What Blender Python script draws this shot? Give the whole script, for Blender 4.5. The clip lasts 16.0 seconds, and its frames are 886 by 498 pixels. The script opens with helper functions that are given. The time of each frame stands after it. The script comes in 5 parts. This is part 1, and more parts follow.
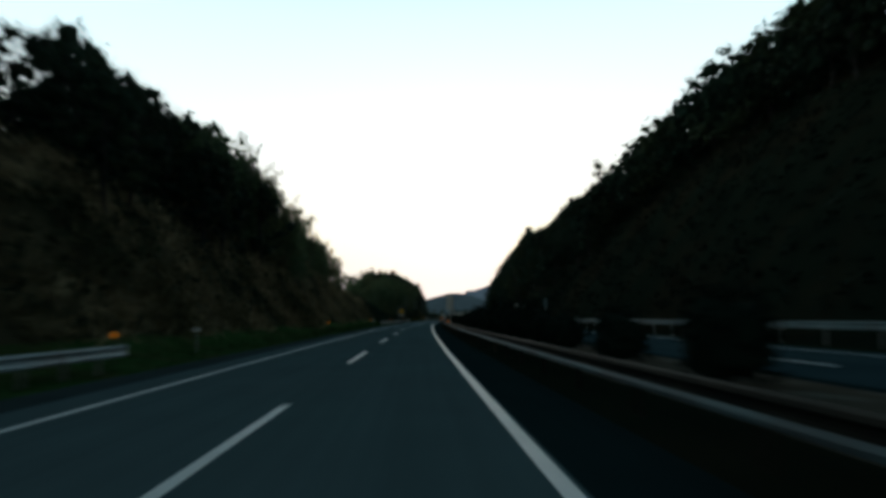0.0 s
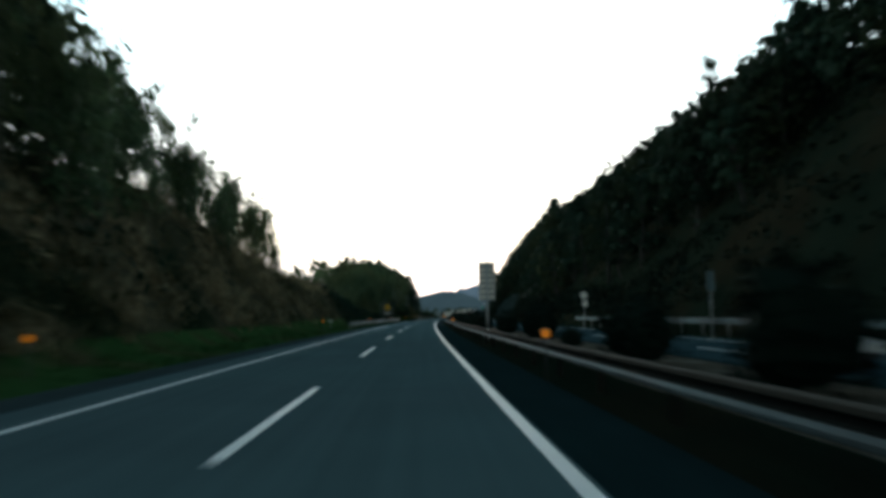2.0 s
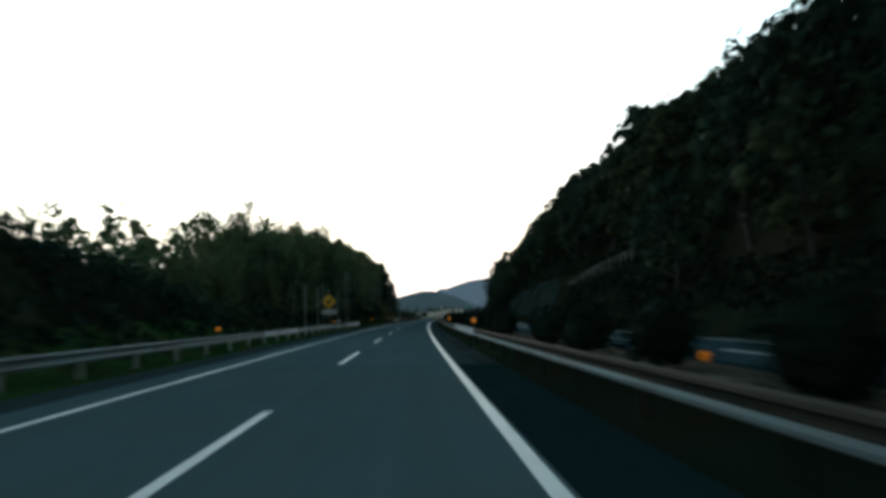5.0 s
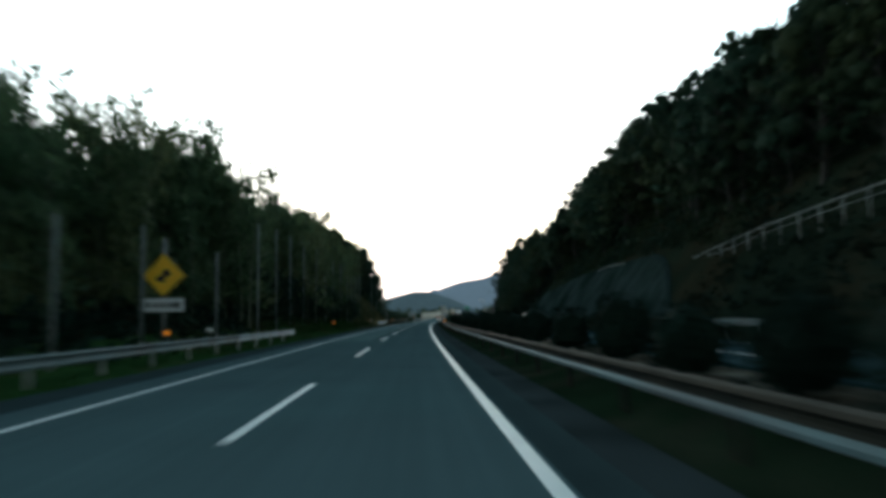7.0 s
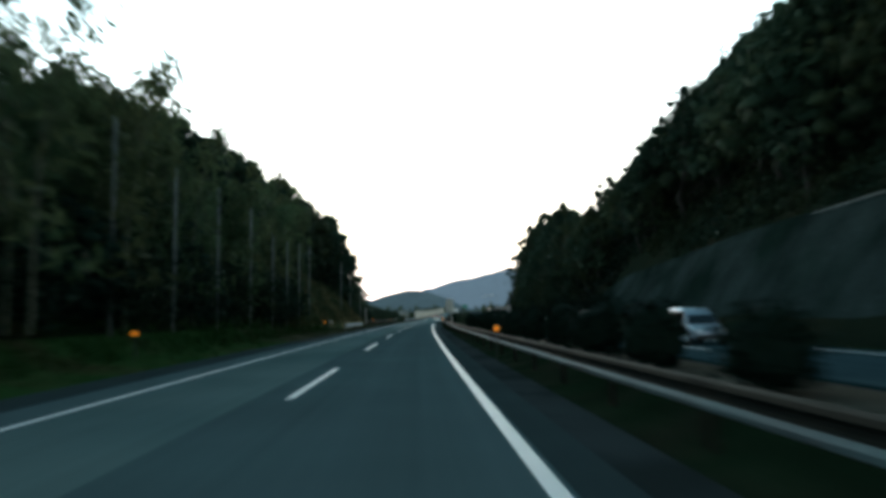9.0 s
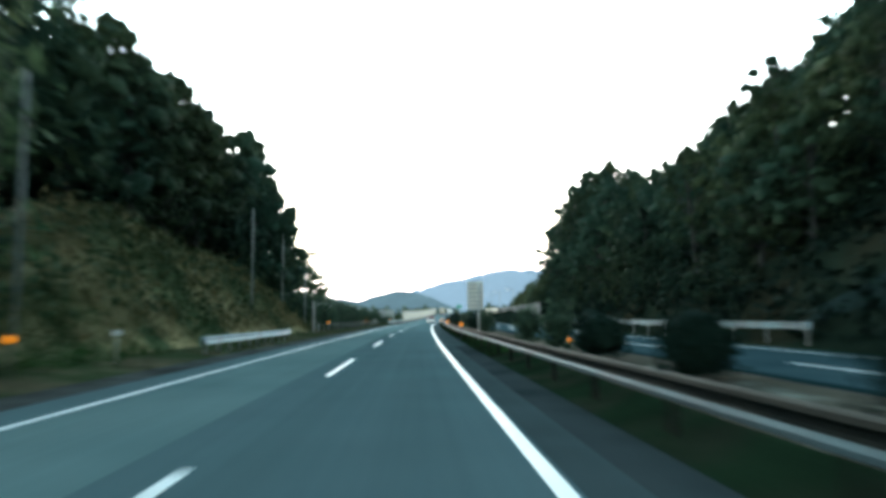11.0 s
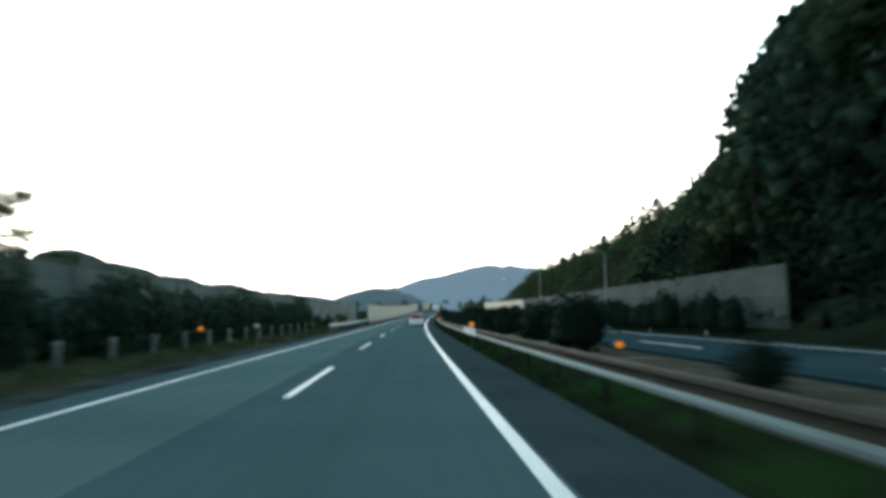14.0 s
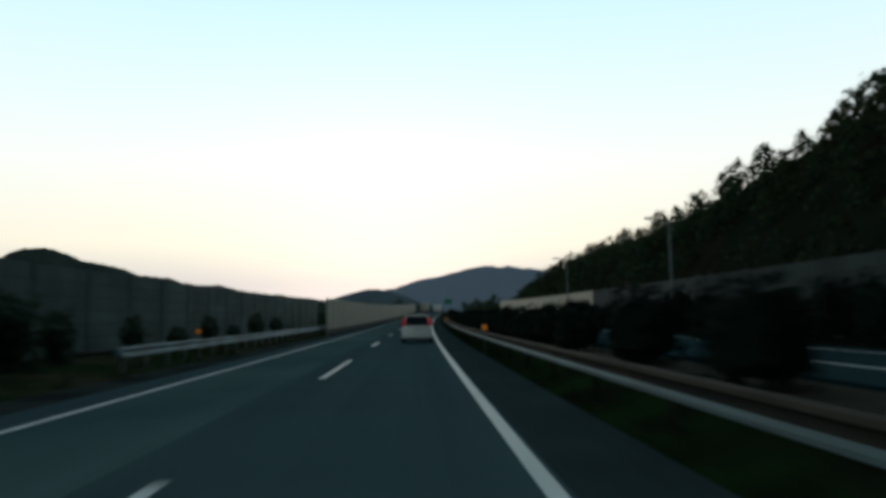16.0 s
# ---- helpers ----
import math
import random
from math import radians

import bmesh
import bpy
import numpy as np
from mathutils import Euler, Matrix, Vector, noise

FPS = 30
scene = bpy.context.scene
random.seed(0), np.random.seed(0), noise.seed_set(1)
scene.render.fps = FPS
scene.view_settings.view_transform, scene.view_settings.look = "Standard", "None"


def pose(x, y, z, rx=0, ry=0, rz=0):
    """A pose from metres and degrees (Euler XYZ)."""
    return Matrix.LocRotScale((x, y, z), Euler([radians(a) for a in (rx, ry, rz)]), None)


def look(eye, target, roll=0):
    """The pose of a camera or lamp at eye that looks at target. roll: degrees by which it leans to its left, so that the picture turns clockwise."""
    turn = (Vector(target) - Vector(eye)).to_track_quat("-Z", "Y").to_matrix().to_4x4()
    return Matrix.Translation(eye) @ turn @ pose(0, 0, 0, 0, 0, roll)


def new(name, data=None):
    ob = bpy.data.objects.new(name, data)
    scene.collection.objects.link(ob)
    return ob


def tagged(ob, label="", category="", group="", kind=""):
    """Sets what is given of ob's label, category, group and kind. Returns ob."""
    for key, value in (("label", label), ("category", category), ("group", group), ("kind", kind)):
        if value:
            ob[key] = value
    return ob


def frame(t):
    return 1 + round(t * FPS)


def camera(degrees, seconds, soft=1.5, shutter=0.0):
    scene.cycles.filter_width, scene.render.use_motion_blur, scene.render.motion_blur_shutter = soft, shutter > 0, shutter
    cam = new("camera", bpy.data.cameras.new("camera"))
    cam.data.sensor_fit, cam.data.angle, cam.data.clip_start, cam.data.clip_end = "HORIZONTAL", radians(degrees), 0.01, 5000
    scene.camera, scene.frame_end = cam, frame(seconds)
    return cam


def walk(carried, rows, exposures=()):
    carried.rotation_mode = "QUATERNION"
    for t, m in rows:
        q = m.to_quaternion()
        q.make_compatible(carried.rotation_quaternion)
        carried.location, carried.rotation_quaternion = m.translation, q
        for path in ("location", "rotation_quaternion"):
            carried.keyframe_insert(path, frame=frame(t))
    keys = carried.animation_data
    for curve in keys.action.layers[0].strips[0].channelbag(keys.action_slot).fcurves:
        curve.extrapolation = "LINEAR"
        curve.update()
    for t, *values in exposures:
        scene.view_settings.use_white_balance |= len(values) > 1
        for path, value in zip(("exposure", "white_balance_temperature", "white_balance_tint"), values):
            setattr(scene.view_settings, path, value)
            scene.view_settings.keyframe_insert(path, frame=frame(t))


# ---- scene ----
from collections import defaultdict

# The road is a gentle right-hand bend. Places are given along it as
# s (metres along), d (metres right of the lane dashes), z (metres above the road).
RADIUS = 4000.0


def rise(s):
    t = min(max(s - 460, 0.0), 260.0)
    return t * t / 20000.0


def W(s, d, z=0.0):
    a = s / RADIUS
    return Vector((RADIUS - (RADIUS - d) * math.cos(a), (RADIUS - d) * math.sin(a), z + rise(s)))


def on_road(s, d, z=0.0, turn=0.0):
    """A pose at a place along the road, facing along it."""
    p = W(s, d, z)
    return pose(p.x, p.y, p.z, 0, 0, -math.degrees(s / RADIUS) + turn)


# ---------------------------------------------------------------- camera
LENS = 62.27
EYE = 1.511
# seconds, s, d, yaw against the road, pitch, roll
DRIVE = [
    (0.0, 1.34, 2.26, -2.36, 5.29, -0.63),
    (0.5, 16.04, 2.28, -2.25, 5.21, -0.81),
    (1.0, 30.02, 2.19, -2.37, 5.26, -0.64),
    (1.5, 43.52, 2.11, -2.41, 5.32, -0.42),
    (2.0, 58.50, 2.13, -2.22, 5.15, -0.64),
    (2.5, 72.16, 2.11, -2.41, 5.23, -0.74),
    (3.0, 85.45, 2.09, -2.60, 5.30, -0.50),
    (3.5, 99.77, 2.19, -2.68, 5.18, -0.67),
    (6.0, 169.04, 2.31, -2.65, 5.19, -0.96),
    (6.5, 182.43, 2.28, -2.60, 5.19, -0.38),
    (7.0, 197.00, 2.34, -2.49, 5.28, -0.91),
    (7.5, 210.67, 2.38, -2.57, 5.29, -0.69),
    (8.0, 224.06, 2.39, -2.43, 5.28, -0.71),
    (8.5, 238.53, 2.41, -2.31, 5.24, -0.90),
    (9.0, 252.30, 2.39, -2.27, 5.22, -0.82),
    (11.5, 321.52, 2.30, -2.37, 5.33, -0.50),
    (12.0, 336.48, 2.30, -2.36, 5.28, -0.76),
    (12.5, 350.41, 2.22, -2.39, 5.31, -0.56),
    (13.0, 363.99, 2.19, -2.76, 5.41, -0.51),
    (13.5, 378.46, 2.27, -2.70, 5.20, -0.69),
    (14.0, 392.16, 2.32, -2.88, 5.14, -0.90),
    (14.5, 405.53, 2.37, -3.10, 5.29, -0.60),
    (15.0, 419.63, 2.45, -3.01, 5.53, -0.96),
    (15.5, 434.18, 2.55, -2.69, 5.14, -1.27),
    (16.0, 447.32, 2.41, -2.37, 5.31, -1.06),
]
EXPOSURE = [(0, -0.98), (0.5, -0.48), (1, -0.2), (1.5, -0.13), (2.5, -0.06), (3.5, -0.18), (6, -0.01), (7.5, 0.32), (9, 0.52), (11.5, 2.3), (12, 2.38), (12.5, 2.13), (13, 1.84), (13.5, 1.43), (14, 0.97), (14.5, 0.47), (15, -0.26), (15.5, -0.83), (16, -1.18)]
cam = camera(LENS, 16.0, soft=4.1, shutter=0.7)
walk(cam,
     [(t, on_road(s, d, EYE, yaw) @ pose(0, 0, 0, 90 + pitch, 0, 0) @ pose(0, 0, 0, 0, 0, roll))
      for t, s, d, yaw, pitch, roll in DRIVE],
     exposures=[(t, stops, 6250, 5) for t, stops in EXPOSURE])
# ---------------------------------------------------------------- sky
world = bpy.data.worlds.new("dusk_sky")
scene.world = world
world.use_nodes = True
wn, wl = world.node_tree.nodes, world.node_tree.links
sky = wn.new("ShaderNodeTexSky")
sky.sky_type, sky.sun_disc = "NISHITA", False
SUN_ELEV, SUN_TURN = 3.0, 4.0
VEIL, BEHIND, OVERHEAD = 2.3, 0.36, 0.1
sky.sun_elevation, sky.sun_rotation = radians(SUN_ELEV), radians(SUN_TURN)
sky.air_density, sky.dust_density, sky.ozone_density = 1.0, 2.0, 1.0
wn["Background"].inputs[1].default_value = 0.025
soft_glow = wn.new("ShaderNodeHueSaturation")
soft_glow.inputs["Saturation"].default_value = 0.6
wl.new(sky.outputs[0], soft_glow.inputs["Color"])
wl.new(soft_glow.outputs[0], wn["Background"].inputs[0])
# a thin, even veil of high cloud over the clear dusk sky, paler towards the horizon
coord = wn.new("ShaderNodeTexCoord")
split = wn.new("ShaderNodeSeparateXYZ")
ramp = wn.new("ShaderNodeValToRGB")
wl.new(coord.outputs["Generated"], split.inputs[0])
wl.new(split.outputs["Z"], ramp.inputs[0])
stops = [(0.0, (0.5, 0.51, 0.56)), (0.048, (0.56, 0.55, 0.56)), (0.1, (0.95, 0.86, 0.7)), (0.2, (0.95, 0.95, 0.9)), (0.4, (0.68, 0.92, 1.0)), (0.85, (0.22, 0.7, 0.95))]
while len(ramp.color_ramp.elements) < len(stops):
    ramp.color_ramp.elements.new(0.5)
for e, (at, col) in zip(ramp.color_ramp.elements, stops):
    e.position, e.color = at, (*col, 1)
veil = wn.new("ShaderNodeBackground")

# dusk: the dome is brightest over the horizon ahead and falls off overhead and behind
toward = wn.new("ShaderNodeVectorMath")
toward.operation = "DOT_PRODUCT"
toward.inputs[1].default_value = (math.sin(radians(SUN_TURN)), math.cos(radians(SUN_TURN)), 0)
wl.new(coord.outputs["Generated"], toward.inputs[0])
fall = []
for source, ends in ((toward.outputs["Value"], (-0.5, 0.75, BEHIND, 1.0)), (split.outputs["Z"], (0.38, 0.66, 1.0, OVERHEAD))):
    r = wn.new("ShaderNodeMapRange")
    r.interpolation_type = "SMOOTHSTEP"
    for slot, value in zip(("From Min", "From Max", "To Min", "To Max"), ends):
        r.inputs[slot].default_value = value
    wl.new(source, r.inputs["Value"])
    fall.append(r.outputs[0])
level = wn.new("ShaderNodeMath")
level.operation = "MULTIPLY"
wl.new(fall[0], level.inputs[0])
wl.new(fall[1], level.inputs[1])
gain = wn.new("ShaderNodeMath")
gain.operation = "MULTIPLY"
gain.inputs[1].default_value = VEIL
wl.new(level.outputs[0], gain.inputs[0])
wl.new(gain.outputs[0], veil.inputs[1])
both = wn.new("ShaderNodeAddShader")
wl.new(ramp.outputs[0], veil.inputs[0])
wl.new(wn["Background"].outputs[0], both.inputs[0])
wl.new(veil.outputs[0], both.inputs[1])
wl.new(both.outputs[0], wn["World Output"].inputs[0])
sun = new("sun", bpy.data.lights.new("sun", "SUN"))
sun.data.energy, sun.data.angle, sun.data.color = 0.15, radians(12), (1.0, 0.86, 0.72)
sun.matrix_world = look((0, 0, 300), (-300 * math.sin(radians(SUN_TURN)), -300 * math.cos(radians(SUN_TURN)), 300 - 300 * math.tan(radians(6))))


# ---------------------------------------------------------------- materials
def material(name, color, rough=0.8, metal=0.0, spread=0.25, scale=3.0, fine=40.0, bump=0.2, second=None, mix_scale=0.4,
             mix_low=0.45, mix_high=0.62, by_object=0.0, by_island=0.0, spec=0.5, emit=None, coat=0.0, thin=0.0, tracks=0.0):
    """A node material with broad and fine variation in world-sized noise; second is a second colour in patches."""
    m = bpy.data.materials.new(name)
    m.use_nodes = True
    n, l = m.node_tree.nodes, m.node_tree.links
    b = n["Principled BSDF"]
    b.inputs["Roughness"].default_value, b.inputs["Metallic"].default_value = rough, metal
    b.inputs["Specular IOR Level"].default_value = spec
    b.inputs["Coat Weight"].default_value = coat
    geo = n.new("ShaderNodeNewGeometry")

    def noise_at(size, detail=4.0):
        t = n.new("ShaderNodeTexNoise")
        t.inputs["Scale"].default_value, t.inputs["Detail"].default_value = size, detail
        l.new(geo.outputs["Position"], t.inputs["Vector"])
        return t.outputs["Fac"]

    def math_node(op, a, c):
        k = n.new("ShaderNodeMath")
        k.operation = op
        for i, v in enumerate((a, c)):
            if isinstance(v, (int, float)):
                k.inputs[i].default_value = v
            else:
                l.new(v, k.inputs[i])
        return k.outputs[0]

    base = n.new("ShaderNodeRGB")
    base.outputs[0].default_value = (*color, 1)
    col = base.outputs[0]
    if second:
        ramp = n.new("ShaderNodeMapRange")
        ramp.inputs["From Min"].default_value, ramp.inputs["From Max"].default_value = mix_low, mix_high
        l.new(noise_at(mix_scale, 6), ramp.inputs["Value"])
        mx = n.new("ShaderNodeMix")
        mx.data_type = "RGBA"
        l.new(ramp.outputs[0], mx.inputs["Factor"])
        l.new(col, mx.inputs["A"])
        mx.inputs["B"].default_value = (*second, 1)
        col = mx.outputs["Result"]
    broad, grain = noise_at(scale), noise_at(fine, 2)
    v = math_node("ADD", math_node("MULTIPLY", math_node("SUBTRACT", broad, 0.5), 2.2 * spread),
                  math_node("MULTIPLY", math_node("SUBTRACT", grain, 0.5), 1.4 * spread))
    if by_object:
        info = n.new("ShaderNodeObjectInfo")
        v = math_node("ADD", v, math_node("MULTIPLY", math_node("SUBTRACT", info.outputs["Random"], 0.5), 2 * by_object))
    if by_island:
        v = math_node("ADD", v, math_node("MULTIPLY", math_node("SUBTRACT", geo.outputs["Random Per Island"], 0.5), 2 * by_island))
    if tracks:
        # wheel tracks and long paving streaks along the lane
        uv = n.new("ShaderNodeUVMap")
        uv.uv_map = "lane"
        for across, along, gain in ((1.1, 0.012, 1.0), (4.5, 0.05, 0.6), (0.5, 0.15, 0.35)):
            stretch = n.new("ShaderNodeVectorMath")
            stretch.operation = "MULTIPLY"
            stretch.inputs[1].default_value = (across, along, 0)
            l.new(uv.outputs[0], stretch.inputs[0])
            t = n.new("ShaderNodeTexNoise")
            t.inputs["Scale"].default_value, t.inputs["Detail"].default_value = 1.0, 3.0
            l.new(stretch.outputs[0], t.inputs["Vector"])
            v = math_node("ADD", v, math_node("MULTIPLY", math_node("SUBTRACT", t.outputs["Fac"], 0.5), 2 * tracks * gain))
    hsv = n.new("ShaderNodeHueSaturation")
    l.new(math_node("ADD", v, 1.0), hsv.inputs["Value"])
    l.new(col, hsv.inputs["Color"])
    l.new(hsv.outputs[0], b.inputs["Base Color"])
    if bump:
        bp = n.new("ShaderNodeBump")
        bp.inputs["Strength"].default_value, bp.inputs["Distance"].default_value = bump, 0.02
        l.new(grain, bp.inputs["Height"])
        l.new(bp.outputs[0], b.inputs["Normal"])
    if thin:
        # leaves let some light through
        glow = n.new("ShaderNodeBsdfTranslucent")
        l.new(hsv.outputs[0], glow.inputs["Color"])
        blend = n.new("ShaderNodeMixShader")
        blend.inputs[0].default_value = thin
        l.new(b.outputs[0], blend.inputs[1])
        l.new(glow.outputs[0], blend.inputs[2])
        l.new(blend.outputs[0], n["Material Output"].inputs["Surface"])
    if emit:
        b.inputs["Emission Color"].default_value = (*emit[0], 1)
        b.inputs["Emission Strength"].default_value = emit[1]
    return m


ASPHALT = material("asphalt", (0.097, 0.14, 0.148), 0.95, spread=0.1, scale=0.35, fine=90, bump=0.35, second=(0.1, 0.15, 0.157), mix_scale=0.12, spec=0.0, tracks=0.14)
ASPHALT_PALE = material("worn_asphalt", (0.142, 0.2, 0.198), 0.95, spread=0.1, scale=0.3, fine=90, bump=0.3, second=(0.104, 0.16, 0.162), mix_scale=0.09, spec=0.0, tracks=0.16)
FAR_ASPHALT = material("pale_asphalt", (0.036, 0.064, 0.074), 0.9, spread=0.16, scale=0.3, fine=90, bump=0.3, second=(0.044, 0.074, 0.082), mix_scale=0.09, spec=0.0, tracks=0.16)
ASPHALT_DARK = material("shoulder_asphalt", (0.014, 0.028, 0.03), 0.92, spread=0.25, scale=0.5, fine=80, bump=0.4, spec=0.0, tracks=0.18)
SHOULDER = material("side_asphalt", (0.045, 0.064, 0.067), 0.9, spread=0.22, scale=0.5, fine=80, bump=0.4, spec=0.0, tracks=0.15)
ASPHALT_GREY = material("margin_asphalt", (0.056, 0.074, 0.077), 0.92, spread=0.3, scale=0.5, fine=80, bump=0.4, spec=0.0, tracks=0.18)
PAINT = material("road_paint", (0.82, 0.83, 0.81), 0.6, spread=0.12, scale=1.5, fine=30, second=(0.56, 0.58, 0.57), mix_scale=2.5, mix_low=0.55, mix_high=0.8)
CONCRETE = material("concrete", (0.075, 0.08, 0.078), 0.9, spread=0.25, scale=0.6, fine=25, second=(0.035, 0.038, 0.036), mix_scale=0.5)
GUTTER = material("gutter_concrete", (0.045, 0.055, 0.057), 0.92, spread=0.3, scale=0.5, fine=25, second=(0.028, 0.034, 0.034), mix_scale=0.4, spec=0.0)
GRAVEL = material("gravel_shoulder", (0.075, 0.078, 0.076), 0.95, spread=0.35, scale=0.8, fine=60, second=(0.045, 0.047, 0.043), mix_scale=0.5, bump=0.5, spec=0.0)
DARK_CONCRETE = material("weathered_concrete", (0.023, 0.034, 0.033), 0.95, spread=0.6, scale=0.35, fine=5, second=(0.009, 0.017, 0.014), mix_scale=0.16, mix_low=0.42, mix_high=0.62, bump=0.8, spec=0.0)
GRASS = material("grass", (0.014, 0.025, 0.013), 0.9, spread=0.6, scale=0.7, fine=15, second=(0.03, 0.032, 0.021), mix_scale=0.5, mix_low=0.44, mix_high=0.66, spec=0.0)
VERGE = material("verge_grass", (0.034, 0.076, 0.024), 0.9, spread=0.5, scale=0.7, fine=15, second=(0.06, 0.056, 0.028), mix_scale=0.3, mix_low=0.48, mix_high=0.7, spec=0.0)
DRY_VERGE = material("dry_verge_grass", (0.045, 0.062, 0.03), 0.9, spread=0.5, scale=0.7, fine=15, second=(0.085, 0.072, 0.045), mix_scale=0.35, mix_low=0.42, mix_high=0.62, spec=0.0)
MEDIAN_GRASS = material("median_grass", (0.022, 0.046, 0.015), 0.9, spread=0.5, scale=0.7, fine=15, second=(0.02, 0.022, 0.015), mix_scale=0.5, mix_low=0.4, mix_high=0.6, spec=0.0)
SOIL = material("median_soil", (0.095, 0.08, 0.062), 0.95, spread=0.4, scale=0.9, fine=18, second=(0.22, 0.2, 0.165), mix_scale=0.8, mix_low=0.58, mix_high=0.7, bump=0.5, spec=0.0)
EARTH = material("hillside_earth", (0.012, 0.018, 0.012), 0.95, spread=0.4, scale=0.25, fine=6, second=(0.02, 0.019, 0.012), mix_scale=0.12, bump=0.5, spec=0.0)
BANK = material("bank_soil", (0.065, 0.057, 0.034), 0.95, spread=0.45, scale=0.4, fine=8, second=(0.014, 0.02, 0.011), mix_scale=0.22, mix_low=0.42, mix_high=0.6, bump=0.5, spec=0.0)
STRAW_PALE = material("pale_dry_grass", (0.22, 0.18, 0.095), 0.9, spread=0.4, scale=0.6, fine=9, second=(0.055, 0.075, 0.036), mix_scale=0.22, mix_low=0.4, mix_high=0.6, by_island=0.3, bump=0, spec=0.0)
STRAW = material("dry_grass", (0.4, 0.31, 0.18), 0.9, spread=0.35, scale=0.6, fine=9, second=(0.055, 0.06, 0.03), mix_scale=0.16, by_island=0.3, bump=0, spec=0.0)
STEEL = material("galvanised_steel", (0.27, 0.37, 0.41), 0.6, 0.2, spread=0.12, scale=1.2, fine=20, second=(0.2, 0.24, 0.25), mix_scale=0.8, bump=0.05)
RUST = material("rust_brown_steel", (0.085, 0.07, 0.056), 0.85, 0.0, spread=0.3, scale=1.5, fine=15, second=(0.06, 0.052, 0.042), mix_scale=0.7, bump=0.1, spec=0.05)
# Rusted steel, darkened to carry the shade of rail grooves and undersides.
RUSTY_SHADE = material("rusted_steel_with_shade", (0.026, 0.027, 0.024), 0.85, 0.0, spread=0.3, scale=1.5, fine=15, second=(0.045, 0.04, 0.031), mix_scale=0.7, bump=0.1, spec=0.05)
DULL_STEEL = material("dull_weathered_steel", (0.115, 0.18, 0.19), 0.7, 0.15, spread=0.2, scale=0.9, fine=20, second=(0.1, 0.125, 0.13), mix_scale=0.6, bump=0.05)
PALE_STEEL = material("pale_zinc", (0.5, 0.52, 0.5), 0.7, 0.1, spread=0.15, scale=2, fine=25, bump=0.1)
POST = material("weathered_post", (0.3, 0.31, 0.3), 0.7, 0.2, spread=0.2, scale=2, fine=25, bump=0.1)
POLE = material("concrete_pole", (0.19, 0.215, 0.21), 0.85, spread=0.2, scale=1.0, fine=25, bump=0.1)
LEAF = material("dark_leaves", (0.018, 0.037, 0.025), 0.85, spread=0.28, scale=0.5, fine=4, by_object=0.3, by_island=0.22, bump=0, second=(0.03, 0.043, 0.021), mix_scale=0.08, spec=0.05, thin=0.25)
HILL_LEAF = material("hill_leaves", (0.048, 0.08, 0.042), 0.9, spread=0.3, scale=0.3, fine=3, by_island=0.25, bump=0, second=(0.042, 0.052, 0.024), mix_scale=0.05, spec=0.1, thin=0.25)
BAMBOO_LEAF = material("bamboo_leaves", (0.075, 0.12, 0.058), 0.75, spread=0.35, scale=0.4, fine=4, by_object=0.25, by_island=0.3, bump=0, second=(0.105, 0.118, 0.052), mix_scale=0.1, spec=0.15, thin=0.5)
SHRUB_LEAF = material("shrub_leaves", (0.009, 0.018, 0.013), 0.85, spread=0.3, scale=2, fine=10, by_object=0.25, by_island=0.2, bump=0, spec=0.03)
SOFT_LEAF = material("soft_shrub_leaves", (0.046, 0.074, 0.048), 0.85, spread=0.3, scale=2, fine=10, by_object=0.25, by_island=0.25, bump=0, spec=0.1, thin=0.35)
PINE_NEEDLE = material("pine_needles", (0.055, 0.08, 0.045), 0.85, spread=0.3, scale=0.8, fine=6, by_object=0.2, by_island=0.3, bump=0, spec=0.1, thin=0.4)
BARK = material("bark", (0.022, 0.023, 0.02), 0.95, spread=0.35, scale=1.5, fine=14, bump=0.4)
CULM = material("bamboo_culm", (0.09, 0.1, 0.06), 0.6, spread=0.25, scale=0.8, fine=6, by_object=0.2, bump=0)
# Reflectors, not lamps: the headlight return is put in as emission.
AMBER = material("amber_reflector_glow", (0.95, 0.3, 0.02), 0.35, spread=0.08, bump=0, emit=((1.0, 0.3, 0.01), 0.25))
WHITE = material("white_enamel", (0.75, 0.76, 0.75), 0.45, spread=0.06, bump=0)
SIGN_YELLOW = material("sign_yellow", (0.95, 0.52, 0.02), 0.45, spread=0.05, bump=0, emit=None)
BLACK = material("black_paint", (0.02, 0.02, 0.02), 0.6, spread=0.1, bump=0)
SIGN_BACK = material("sign_back", (0.82, 0.79, 0.7), 0.6, 0.1, spread=0.15, scale=2, fine=15, bump=0.05)
WALL_GREY = material("barrier_panel", (0.078, 0.118, 0.11), 0.85, spread=0.2, scale=0.5, fine=8, by_object=0.1, second=(0.055, 0.085, 0.078), mix_scale=0.35)
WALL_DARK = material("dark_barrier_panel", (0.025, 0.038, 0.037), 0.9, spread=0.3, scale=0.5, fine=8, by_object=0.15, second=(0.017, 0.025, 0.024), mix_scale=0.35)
WALL_BEIGE = material("beige_barrier_panel", (0.5, 0.45, 0.36), 0.8, spread=0.1, scale=0.6, fine=8, by_object=0.06)
# Distance haze is put into these hills' colours; far ones also glow faintly.
FAR_HILL = material("far_hill_haze_glow", (0.05, 0.07, 0.075), 1.0, spread=0.3, scale=0.02, fine=0.12, bump=0, spec=0.0, emit=((0.10, 0.16, 0.2), 0.25))
NEAR_HILL = material("wooded_hill", (0.06, 0.08, 0.072), 1.0, spread=0.35, scale=0.03, fine=0.25, bump=0, spec=0.0)
